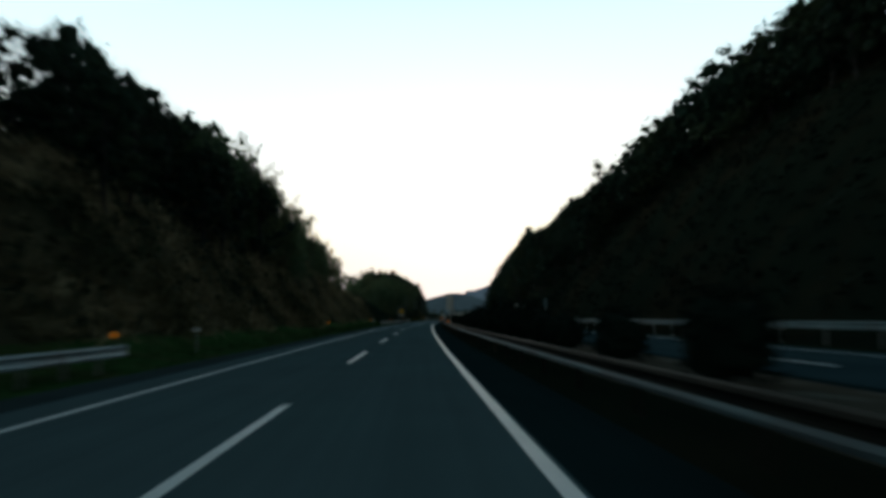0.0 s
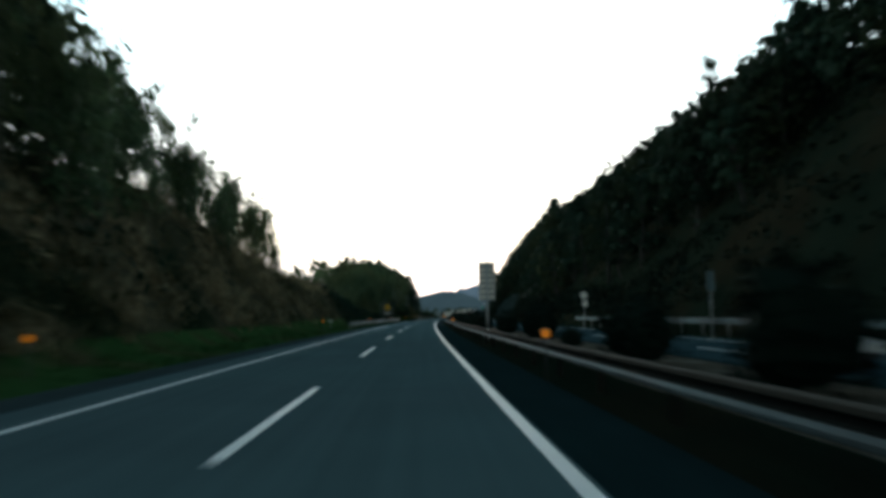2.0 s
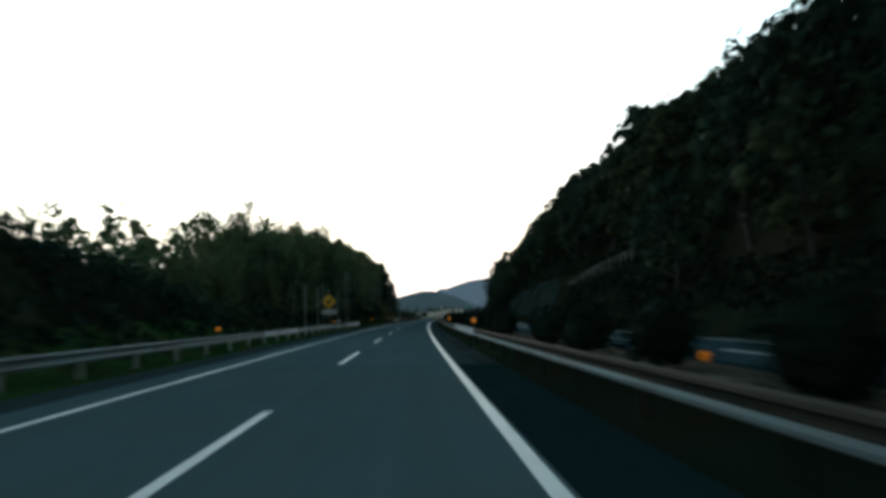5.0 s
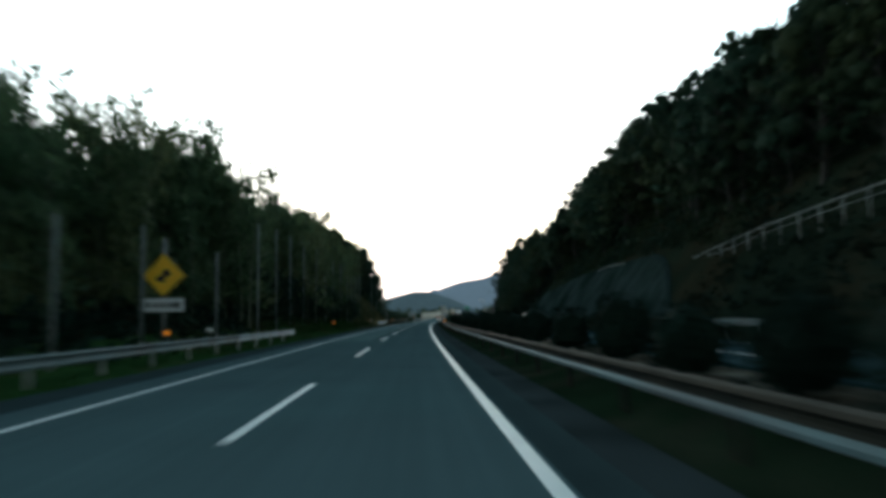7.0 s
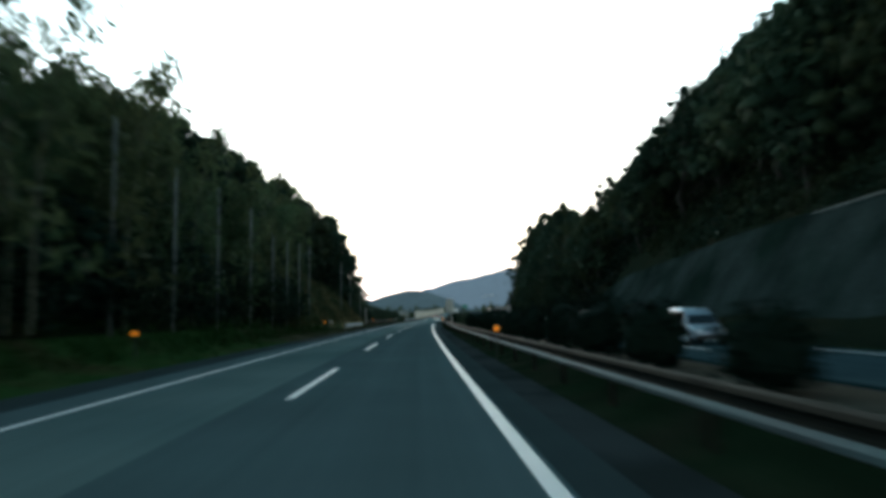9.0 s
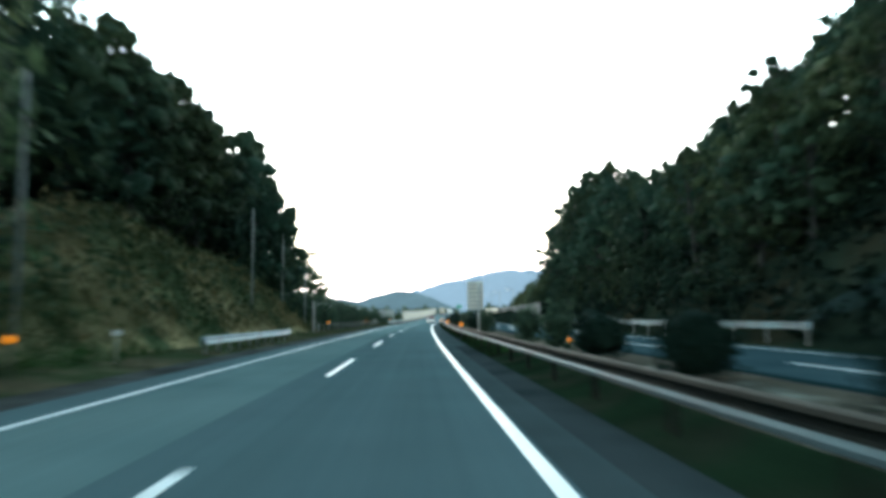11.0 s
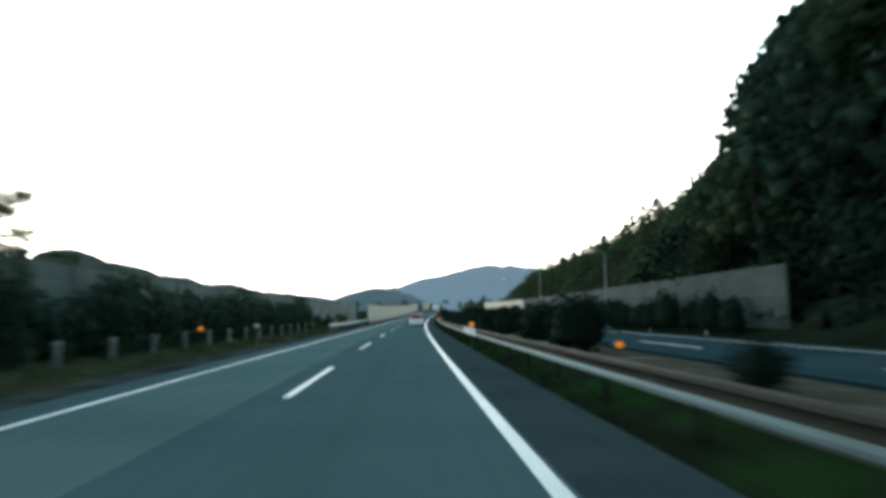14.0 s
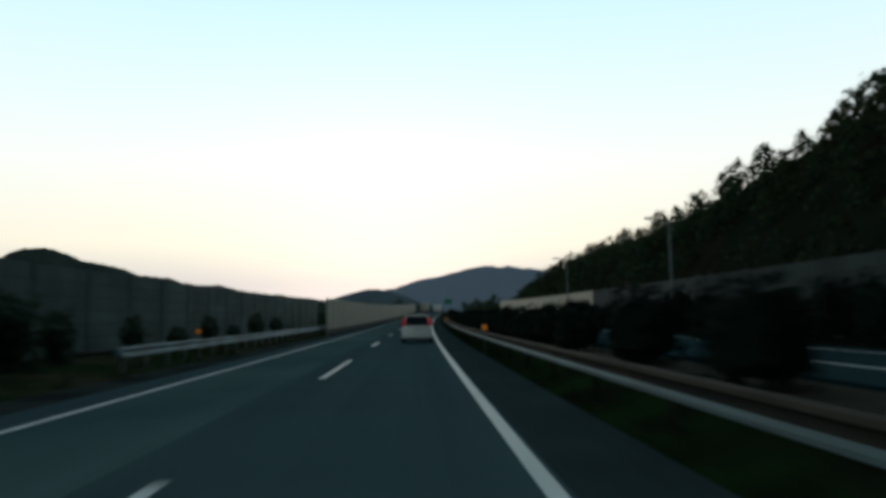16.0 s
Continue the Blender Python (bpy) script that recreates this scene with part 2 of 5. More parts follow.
FAR_RIDGE = material("blue_ridge_haze_glow", (0.08, 0.11, 0.14), 1.0, spread=0.15, scale=0.004, fine=0.03, bump=0, spec=0.0, emit=((0.16, 0.225, 0.285), 0.4))
CAR_WHITE = material("pearl_white_paint", (0.92, 0.91, 0.85), 0.3, spread=0.03, bump=0, coat=0.6)
CAR_DARK = material("dark_paint", (0.03, 0.035, 0.04), 0.3, spread=0.04, bump=0, coat=0.6)
CAR_SILVER = material("silver_blue_paint", (0.35, 0.42, 0.5), 0.3, 0.4, spread=0.04, bump=0, coat=0.6)
GLASS = material("dark_car_glass", (0.015, 0.02, 0.028), 0.12, spread=0.05, bump=0)
RUBBER = material("tyre_rubber", (0.02, 0.02, 0.02), 0.85, spread=0.15, bump=0)
TRIM = material("black_plastic", (0.03, 0.03, 0.03), 0.6, spread=0.1, bump=0)
TAIL = material("red_tail_lamp", (0.6, 0.03, 0.03), 0.25, spread=0.05, bump=0, emit=((1.0, 0.05, 0.04), 0.25))
LAMP = material("headlamp_glow", (0.9, 0.9, 0.85), 0.2, spread=0.02, bump=0, emit=((1.0, 0.9, 0.7), 3.0))
PLATE = material("plate_white", (0.8, 0.8, 0.8), 0.5, spread=0.02, bump=0)
GREEN_SIGN = material("sign_green", (0.02, 0.22, 0.14), 0.5, spread=0.05, bump=0)


# ---------------------------------------------------------------- builders
def mesh_data(name, verts, faces, mat, smooth=False):
    me = bpy.data.meshes.new(name)
    me.from_pydata([tuple(v) for v in verts], [], [tuple(f) for f in faces])
    for m in mat if isinstance(mat, (list, tuple)) else [mat]:
        me.materials.append(m)
    if smooth:
        me.shade_smooth()
    return me


def part(name, data, parent, label="", at=None):
    """One mesh object under a thing or a part."""
    ob = new(name, data)
    ob.parent = parent
    if at is not None:
        ob.matrix_basis = at
    if label:
        ob["label"] = label
    return ob


def thing(name, at, label, category, group="", kind=""):
    ob = new(name)
    ob.matrix_basis = at
    return tagged(ob, label, category, group, kind)


def solid(name, data, label, category, at=None, group="", kind=""):
    ob = new(name, data)
    if at is not None:
        ob.matrix_basis = at
    return tagged(ob, label, category, group, kind)


def block(name, size, mat, at=(0, 0, 0), bevel=0.0, taper=1.0):
    """A bevelled box, at its centre, tapered towards its top."""
    bm = bmesh.new()
    bmesh.ops.create_cube(bm, size=1.0)
    for v in bm.verts:
        k = taper if v.co.z > 0 else 1.0
        v.co = Vector((v.co.x * size[0] * k, v.co.y * size[1] * k, v.co.z * size[2]))
    if bevel:
        bmesh.ops.bevel(bm, geom=bm.edges[:], offset=bevel, segments=2, affect="EDGES", profile=0.5)
    bmesh.ops.translate(bm, verts=bm.verts, vec=at)
    me = bpy.data.meshes.new(name)
    bm.to_mesh(me)
    bm.free()
    me.materials.append(mat)
    return me


def tube(name, path, radii, mat, sides=8, cap=True):
    """A round tube along points, with a radius for each."""
    verts, faces = [], []
    path = [Vector(p) for p in path]
    for i, p in enumerate(path):
        way = (path[min(i + 1, len(path) - 1)] - path[max(i - 1, 0)]).normalized()
        side = way.cross(Vector((0.31, 0.95, 0.07))).normalized()
        up = way.cross(side)
        for k in range(sides):
            a = 2 * math.pi * k / sides
            verts.append(p + radii[i] * (math.cos(a) * side + math.sin(a) * up))
    for i in range(len(path) - 1):
        for k in range(sides):
            a, b = i * sides + k, i * sides + (k + 1) % sides
            faces.append((a, b, b + sides, a + sides))
    if cap:
        faces.append(tuple(range(sides))[::-1])
        faces.append(tuple(range(len(verts) - sides, len(verts))))
    return mesh_data(name, verts, faces, mat, smooth=True)


def strip(name, s0, s1, d0, d1, z0, z1, mat, step=5.0, thick=0.0):
    """A strip of surface along the road, from d0 to d1; with a skirt when thick."""
    n = max(1, int(round((s1 - s0) / step)))
    verts, faces = [], []
    rows = [(d0, z0), (d1, z1)]
    if thick:
        rows = [(d0, z0 - thick), (d0, z0), (d1, z1), (d1, z1 - thick)]
    k = len(rows)
    for i in range(n + 1):
        s = s0 + (s1 - s0) * i / n
        verts += [W(s, d, z) for d, z in rows]
    for i in range(n):
        for j in range(k - 1):
            a = i * k + j
            faces.append((a, a + 1, a + k + 1, a + k))
    if thick:
        faces += [tuple(range(k))[::-1], tuple(range(n * k, n * k + k))]
    me = mesh_data(name, verts, faces, mat)
    lane = me.uv_layers.new(name="lane")
    at = [(d, s0 + (s1 - s0) * i / n) for i in range(n + 1) for d, z in rows]
    lane.data.foreach_set("uv", [c for l in me.loops for c in at[l.vertex_index]])
    return me


# ---------------------------------------------------------------- ground
def smooth_step(a, b, x):
    t = min(1.0, max(0.0, (x - a) / (b - a)))
    return t * t * (3 - 2 * t)


def left_bank(s):
    """Height of the cutting's left side, in metres."""
    hill = 9.6 - 4.4 * smooth_step(110, 144, s) - 5.2 * smooth_step(158, 198, s)
    shelf = 1.2 * smooth_step(150, 200, s) * (1 - smooth_step(300, 335, s))
    knoll = 5.2 * smooth_step(315, 345, s) * (1 - smooth_step(358, 386, s))
    return hill + shelf + knoll + 0.3


def right_toe(s):
    return 21.5 + 14.0 * smooth_step(455, 520, s)


def right_bank(s):
    return 60.0 - 40.0 * smooth_step(345, 388, s) + 14.0 * smooth_step(398, 430, s) + 7.5 * smooth_step(455, 500, s) - 6.5 * smooth_step(530, 600, s) - 9.0 * smooth_step(560, 680, s) + 4 * math.sin(s / 37.0)


def ground_z(s, d):
    """Height of the ground above the road plane."""
    if d < -5.4:
        u = -d
        bank = left_bank(s)
        z = -0.06 + 0.25 * smooth_step(5.5, 8.5, u)
        z += bank * smooth_step(8.0, 8.0 + max(3.0, 0.95 * bank), u)
        z += 0.18 * max(0.0, min(u, 60) - 20) * (1 - smooth_step(375, 400, s)) * (1 - 0.4 * smooth_step(130, 170, s) + 0.9 * smooth_step(190, 230, s))
        far = smooth_step(8.5, 14, u)
    elif d > 19.6:
        toe, top = right_toe(s), right_bank(s)
        run = d - toe
        z = -0.06 + 0.3 * smooth_step(19.8, 21.0, d)
        if run > 0:
            z += top * (1 - math.exp(-1.42 * run / top)) if top > 1 else 0
        z -= 0.35 * max(0, d - 140)
        far = smooth_step(toe, toe + 6, d)
    elif 5.0 <= d < 10.3:
        lumps = 0.05 * noise.noise(Vector((s * 0.5, d * 0.9, 2.0)))
        return (0.36 + lumps) * smooth_step(5.1, 6.8, d) * (1 - smooth_step(9.3, 10.3, d)) - 0.05
    else:
        return -0.06
    if d > 140 and z < -0.06:
        z = -0.06
    wob = noise.noise(Vector((s * 0.06, d * 0.06, 3.1))) * 1.3 + noise.noise(Vector((s * 0.21, d * 0.21, 9.7))) * 0.45
    return z + far * wob * (0.4 if s > 390 and d < 0 else 1.0)


def build_ground():
    ss = [-400, -200, -120] + list(range(-80, 640, 4)) + list(range(640, 1000, 12)) + [1050, 1150, 1300, 1600, 2000, 2600, 3300, 4200]
    dd = [-2800, -1500, -800, -400, -250, -160, -120, -90] + [-70 + 4 * i for i in range(11)] + [-28, -26] + [-24.5 + 1.25 * i for i in range(13)] \
        + [-8.2, -7.4, -6.6, -5.9, -5.4, -4.5, 0, 4.3, 5.0, 5.6, 6.2, 7.05, 7.9, 8.5, 9.2, 9.8, 10.3, 14, 19.6, 20.2, 21, 21.8, 22.6] \
        + [23.5 + 1.5 * i for i in range(14)] + [47 + 4 * i for i in range(14)] + [110, 125, 140, 160, 200, 300, 600, 1200, 2400]
    verts, faces = [], []
    for s in ss:
        for d in dd:
            verts.append(W(s, d, ground_z(s, d)))
    k = len(dd)
    mats = []
    for i in range(len(ss) - 1):
        for j in range(k - 1):
            a = i * k + j
            faces.append((a, a + 1, a + k + 1, a + k))
            d, s = (dd[j] + dd[j + 1]) / 2, ss[i]
            if -9.5 < d < -5.4 and not (d < -8.2 and 318 < s < 385):
                mats.append(5 if s < 300 else 6)
            elif -17 < d <= -9.5 and -30 < s < 168:
                mats.append(2)
            elif -15 < d < -8.2 and 318 < s < 385:
                mats.append(4)
            elif 4.3 < d < 6.2:
                # before s 165 the shade beside the rail is put in as dark earth
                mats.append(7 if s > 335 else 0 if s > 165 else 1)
            elif 6.2 < d < 10.3:
                mats.append(3)
            elif 19.6 < d < 20.6:
                mats.append(0)
            elif d < -9.5 and s > 385 or abs(d) > 160:
                mats.append(0)
            else:
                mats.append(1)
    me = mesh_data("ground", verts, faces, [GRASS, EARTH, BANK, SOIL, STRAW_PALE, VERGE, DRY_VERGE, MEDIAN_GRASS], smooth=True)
    me.polygons.foreach_set("material_index", mats)
    return solid("ground", me, "grass verges, soil median and earth cutting banks beside the road", "ground", kind="structure")


build_ground()

# ---------------------------------------------------------------- carriageways
S0, S1 = -70.0, 980.0
DASH0 = 6.39
road = solid("road", strip("road", S0, S1, -4.55, 3.74, 0, 0, ASPHALT, thick=0.12), "worn grey asphalt two-lane carriageway", "road", kind="structure")
for g0, g1, mat, text in ((S0, 300.0, SHOULDER, "dark asphalt shoulder beside the carriageway"), (300.0, S1, GRAVEL, "grey gravelly shoulder beside the carriageway")):
    solid("road_shoulder", strip("road_shoulder", g0, g1, -5.75, -4.55, -0.004, -0.03, mat, thick=0.1), text, "shoulder", kind="structure")
# Before s 165 margin and gutter are coloured darker for the rail's shade.
for g0, g1, mat, text in ((S0, 165.0, ASPHALT_DARK, "dark asphalt margin between edge line and gutter, rail shade in its colour"), (165.0, 300.0, SHOULDER, "grey asphalt margin between edge line and gutter"), (300.0, S1, ASPHALT_GREY, "blue-grey asphalt margin between edge line and gutter")):
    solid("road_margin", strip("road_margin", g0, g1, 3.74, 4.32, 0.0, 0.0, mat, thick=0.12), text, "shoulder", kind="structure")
for g0, g1, mat, text in ((S0, 165.0, ASPHALT_DARK, "dark asphalt gutter strip along the road edge, rail shade in its colour"), (165.0, 345.0, GUTTER, "weathered concrete gutter strip along the road edge"),
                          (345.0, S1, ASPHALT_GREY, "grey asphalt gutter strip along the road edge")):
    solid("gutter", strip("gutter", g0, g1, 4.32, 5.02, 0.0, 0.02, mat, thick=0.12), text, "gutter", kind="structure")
far_road = solid("far_road", strip("far_road", S0, S1, 11.5, 19.4, 0, 0, FAR_ASPHALT, thick=0.12), "pale grey asphalt oncoming carriageway", "road", kind="structure")
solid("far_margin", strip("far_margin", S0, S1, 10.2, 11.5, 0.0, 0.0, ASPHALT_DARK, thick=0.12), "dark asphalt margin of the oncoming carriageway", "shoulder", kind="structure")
part("edge_line", strip("edge_line", S0, S1, 3.49, 3.68, 0.006, 0.006, PAINT), road, "solid white edge line")
part("edge_line", strip("edge_line", S0, S1, -3.53, -3.36, 0.006, 0.006, PAINT), road, "solid white edge line")
part("edge_line", strip("edge_line", S0, S1, 18.1, 18.28, 0.006, 0.006, PAINT), far_road, "solid white edge line")
part("resurfaced_lane", strip("resurfaced_lane", 246.0, 700.0, -3.3, -0.7, 0.003, 0.003, ASPHALT_PALE), road, "paler worn lane surface")
dash_mesh = block("lane_dash", (0.16, 8.0, 0.012), PAINT)
for owner, d, first in ((road, 0.0, DASH0), (far_road, 14.2, 2.0)):
    k = -4
    while first + 20 * k + 8 < 800:
        part("lane_dash", dash_mesh, owner, at=on_road(first + 20 * k + 4, d, 0.002))
        k += 1


# ---------------------------------------------------------------- guardrails
def beam_mesh(length, mat):
    """A W-profile guardrail beam along y, its face towards -x, centred on the height 0."""
    prof = [(0.0, -0.175), (-0.04, -0.168), (-0.075, -0.15), (-0.08, -0.095), (-0.03, -0.045), (-0.02, 0.0),
            (-0.03, 0.045), (-0.08, 0.095), (-0.075, 0.15), (-0.04, 0.168), (0.0, 0.175)]
    prof = prof + [(x + 0.006, z) for x, z in reversed(prof)]
    k = len(prof)
    verts = [(x, y, z) for y in (-length / 2, length / 2) for x, z in prof]
    faces = [(i, (i + 1) % k, (i + 1) % k + k, i + k) for i in range(k)]
    me = mesh_data("beam", verts, faces, mat)
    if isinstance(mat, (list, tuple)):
        # Groove and underside get the dark steel: their shade is put into the colour.
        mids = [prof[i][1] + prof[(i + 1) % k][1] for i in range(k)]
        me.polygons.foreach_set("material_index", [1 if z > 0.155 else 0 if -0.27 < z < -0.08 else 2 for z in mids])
    return me


BEAM4, BEAM2, OLD4, DULL4 = beam_mesh(4.02, STEEL), beam_mesh(2.01, STEEL), beam_mesh(4.02, [DULL_STEEL, RUST, RUSTY_SHADE]), beam_mesh(4.02, DULL_STEEL)
PALE_POST = tube("post", [(0, 0, -0.3), (0, 0, 0.74), (0, 0, 0.77)], [0.07, 0.07, 0.05], PALE_STEEL, 10)
DARK_POST = tube("post", [(0, 0, -0.3), (0, 0, 0.74), (0, 0, 0.77)], [0.057, 0.057, 0.04], RUSTY_SHADE, 10)
POST_MESH = tube("post", [(0, 0, -0.3), (0, 0, 0.74), (0, 0, 0.77)], [0.057, 0.057, 0.04], POST, 10)
END_MESH = tube("end_cap", [(-0.04, 0, -0.18), (-0.04, 0, 0.18)], [0.1, 0.1], STEEL, 10)


def guardrail(s0, s1, d, side, step, label, z=0.6, ends=True, fresh=(), kind=None, upright=POST_MESH):
    """A steel rail along the road; side +1 shows its face to the left, -1 to the right."""
    rail = thing("guardrail", on_road(s0, d), label, "guardrail", "steel guardrails")
    back = on_road(s0, d).inverted()
    n = int(round((s1 - s0) / step))
    turn = 0 if side > 0 else 180
    for i in range(n):
        s = s0 + step * (i + 0.5)
        new_beam = any(a < s < b for a, b in fresh)
        part("beam", kind if kind and not new_beam else (BEAM2 if step < 3 else BEAM4 if new_beam else OLD4), rail, at=back @ on_road(s, d, z, turn))
        part("post", upright, rail, at=back @ on_road(s0 + step * i + 0.3, d + 0.07 * side, z - 0.6))
    if ends:
        for s in (s0, s1):
            part("end_cap", END_MESH, rail, at=back @ on_road(s, d + 0.03 * side, z))
    return rail


guardrail(-24, 700, 5.5, 1, 4, "dull steel median guardrail, rust-brown along its top wave, groove and underside coloured dark for shade", 0.635, ends=False, fresh=((178, 200), (427, 437)), upright=DARK_POST)
guardrail(-26, 24, -6.5, -1, 2, "galvanised steel roadside guardrail with a rounded end")
guardrail(146.2, 250.2, -6.5, -1, 4, "dull steel roadside guardrail on pale posts below the bamboo", fresh=((187, 197), (236, 250)), kind=DULL4, upright=PALE_POST)
guardrail(338, 358, -6.5, -1, 2, "short galvanised steel guardrail on the grass verge")
guardrail(470, 522, -6.5, -1, 2, "galvanised steel guardrail running up to the beige barrier")
guardrail(-23, 145, 20.2, 1, 4, "dull pale guardrail on the far verge", 0.97, True, kind=DULL4)
guardrail(231, 243, 20.2, 1, 4, "short dull guardrail on the far verge", 0.97, True, kind=DULL4)
guardrail(340, 400, 20.2, 1, 4, "dull guardrail on the far verge below the trees", 1.02, True, kind=DULL4)


# ---------------------------------------------------------------- barriers
def barrier(s0, s1, d, height, mat, label, facing, base=-0.05, panel=4.0, foot=0.5):
    """A noise barrier of stacked panels between steel posts, on a concrete footing."""
    b = thing("noise_barrier", on_road(s0, d), label, "noise barrier", "noise barriers")
    back = on_road(s0, d).inverted()
    rows = 6
    ph = (height - foot) / rows
    pan = block("panel", (0.09, panel - 0.12, ph - 0.015), mat)
    post = block("post", (0.16, 0.14, height + 0.06), mat, bevel=0.01)
    fo = block("footing", (0.3, panel, foot + 0.3), CONCRETE, bevel=0.02)
    n = int(round((s1 - s0) / panel))
    for i in range(n):
        s = s0 + panel * (i + 0.5)
        part("footing", fo, b, at=back @ on_road(s, d, base + foot / 2 - 0.15))
        part("post", post, b, at=back @ on_road(s0 + panel * i, d, base + height / 2 + 0.03))
        for r in range(rows):
            part("panel", pan, b, at=back @ on_road(s, d, base + foot + ph * (r + 0.5)))
    return b


barrier(396, 536, -10.2, 3.6, WALL_GREY, "grey-green noise barrier behind the roadside shrubs", 1)
barrier(514, 714, -5.95, 3.3, WALL_BEIGE, "beige noise barrier close along the shoulder", 1)
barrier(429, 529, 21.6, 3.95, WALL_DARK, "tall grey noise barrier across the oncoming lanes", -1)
barrier(529, 657, 21.6, 3.95, WALL_BEIGE, "tall pale noise barrier across the oncoming lanes", -1)

# concrete-sprayed cut face on the far side, with a fence along its top
SLOPE_FACE = [(250.0, 350.0)]


def slope_wall():
    s0, s1 = SLOPE_FACE[0]
    verts, faces = [], []
    n = 70
    for i in range(n + 1):
        s = s0 + (s1 - s0) * i / n
        top = (6.7 - 1.7 * smooth_step(295, 335, s)) * smooth_step(s0, s0 + 20, s) * (1 - smooth_step(330, s1, s)) + 0.5
        for j in range(9):
            u = j / 8
            d = 21.6 + u * top * 0.62
            b = noise.noise(Vector((s * 0.2, u * 3, 5))) * 0.07
            verts.append(W(s, d + b, 0.15 + u * top + 0.1))
        verts.append(W(s, 21.6 + top * 0.62 + 1.6, top - 0.4))
    for i in range(n):
        for j in range(9):
            a = i * 10 + j
            faces.append((a, a + 10, a + 11, a + 1))
    me = mesh_data("slope_facing", verts, faces, DARK_CONCRETE, smooth=True)
    solid("slope_facing", me, "weathered dark concrete facing on the cut slope", "retaining wall", kind="structure")


def slope_fence(f0, f1, profile):
    """A low rail fence on short posts along the top of the cut."""
    fence = thing("slope_fence", on_road(f0, 26), "grey steel rail fence along the top of the cut slope", "fence", "slope fences")
    back = on_road(f0, 26).inverted()
    fp = tube("post", [(0, 0, -1.6), (0, 0, 0.03)], [0.045, 0.045], POLE, 6)
    pts = []
    s = f0
    while s <= f1:
        z = float(np.interp(s, *zip(*profile)))
        part("post", fp, fence, at=back @ on_road(s, 26, z))
        pts.append(W(s, 26, z))
        s += 2.4
    for h, r in ((0.0, 0.035), (-0.5, 0.018)):
        part("rail", tube("rail", [back @ (p + Vector((0, 0, h))) for p in pts], [r] * len(pts), POLE, 6), fence)


slope_fence(222, 263, ((222, 8.3), (236, 7.8), (246, 7.3), (256, 6.5), (263, 5.8)))
slope_fence(268, 332, ((268, 6.5), (277, 7.2), (288, 7.5), (298, 7.2), (312, 6.6), (332, 5.6)))
slope_wall()


# ---------------------------------------------------------------- foliage
def leaf_quads(centres, size, rng, droop=0.0, long=1.0, slim=1.0):
    """Small leaves (bent quads) at the given places, turned at random."""
    n = len(centres)
    a = rng.normal(size=(n, 3))
    a[:, 2] -= droop
    a /= np.linalg.norm(a, axis=1)[:, None]
    b = np.cross(a, rng.normal(size=(n, 3)))
    b /= np.linalg.norm(b, axis=1)[:, None] + 1e-9
    k = size * rng.uniform(0.6, 1.3, n)[:, None]
    a, b = a * k * long, b * k * 0.5 * slim
    v = np.stack([centres - a * 0.5, centres + b * 0.6, centres + a * 0.6, centres - b * 0.6], 1).reshape(-1, 3)
    return v


def unit(a):
    return a / (np.linalg.norm(a, axis=-1, keepdims=True) + 1e-9)


def rounded(v, outward, own=0.5):
    """Turns each leaf's face outward and gives it a normal between its own and that of the clump it sits on."""
    q = v.reshape(-1, 4, 3).copy()
    g = unit(np.cross(q[:, 2] - q[:, 0], q[:, 3] - q[:, 1]))
    flip = (g * outward).sum(1) < 0
    q[flip] = q[flip][:, ::-1]
    g[flip] *= -1
    return q.reshape(-1, 3), np.repeat(unit(outward + own * g), 4, 0)


def quad_mesh(name, v, mat, tris=None, normals=None):
    """Loose quads, and loose triangles for the dense inner growth, as one mesh."""
    me = bpy.data.meshes.new(name)
    n, m = len(v) // 4, 0 if tris is None else len(tris) // 3
    co = v if m == 0 else np.concatenate([v, tris])
    me.vertices.add(len(co))
    me.vertices.foreach_set("co", co.astype(np.float32).ravel())
    me.loops.add(len(co))
    me.loops.foreach_set("vertex_index", np.arange(len(co), dtype=np.int32))
    me.polygons.add(n + m)
    me.polygons.foreach_set("loop_start", np.concatenate([np.arange(n) * 4, 4 * n + np.arange(m) * 3]).astype(np.int32))
    me.update(calc_edges=True)
    if normals is not None:
        me.attributes.new("custom_normal", "FLOAT_VECTOR", "POINT").data.foreach_set("vector", normals.astype(np.float32).ravel())
    me.materials.append(mat)
    return me


ICO = bmesh.new()
bmesh.ops.create_icosphere(ICO, subdivisions=1, radius=1.0)
LUMP = np.array([v.co[:] for f in ICO.faces for v in f.verts])
ICO.free()
GROWTH = {}


def lump(centre, size, rng):
    """A dense, crooked core of twigs and leaves."""
    key = {}
    out = []
    for p in LUMP:
        k = tuple(np.round(p, 3))
        if k not in key:
            key[k] = p * rng.uniform(0.6, 1.25) + rng.normal(size=3) * 0.12
        out.append(key[k])
    return centre + np.array(out) * size


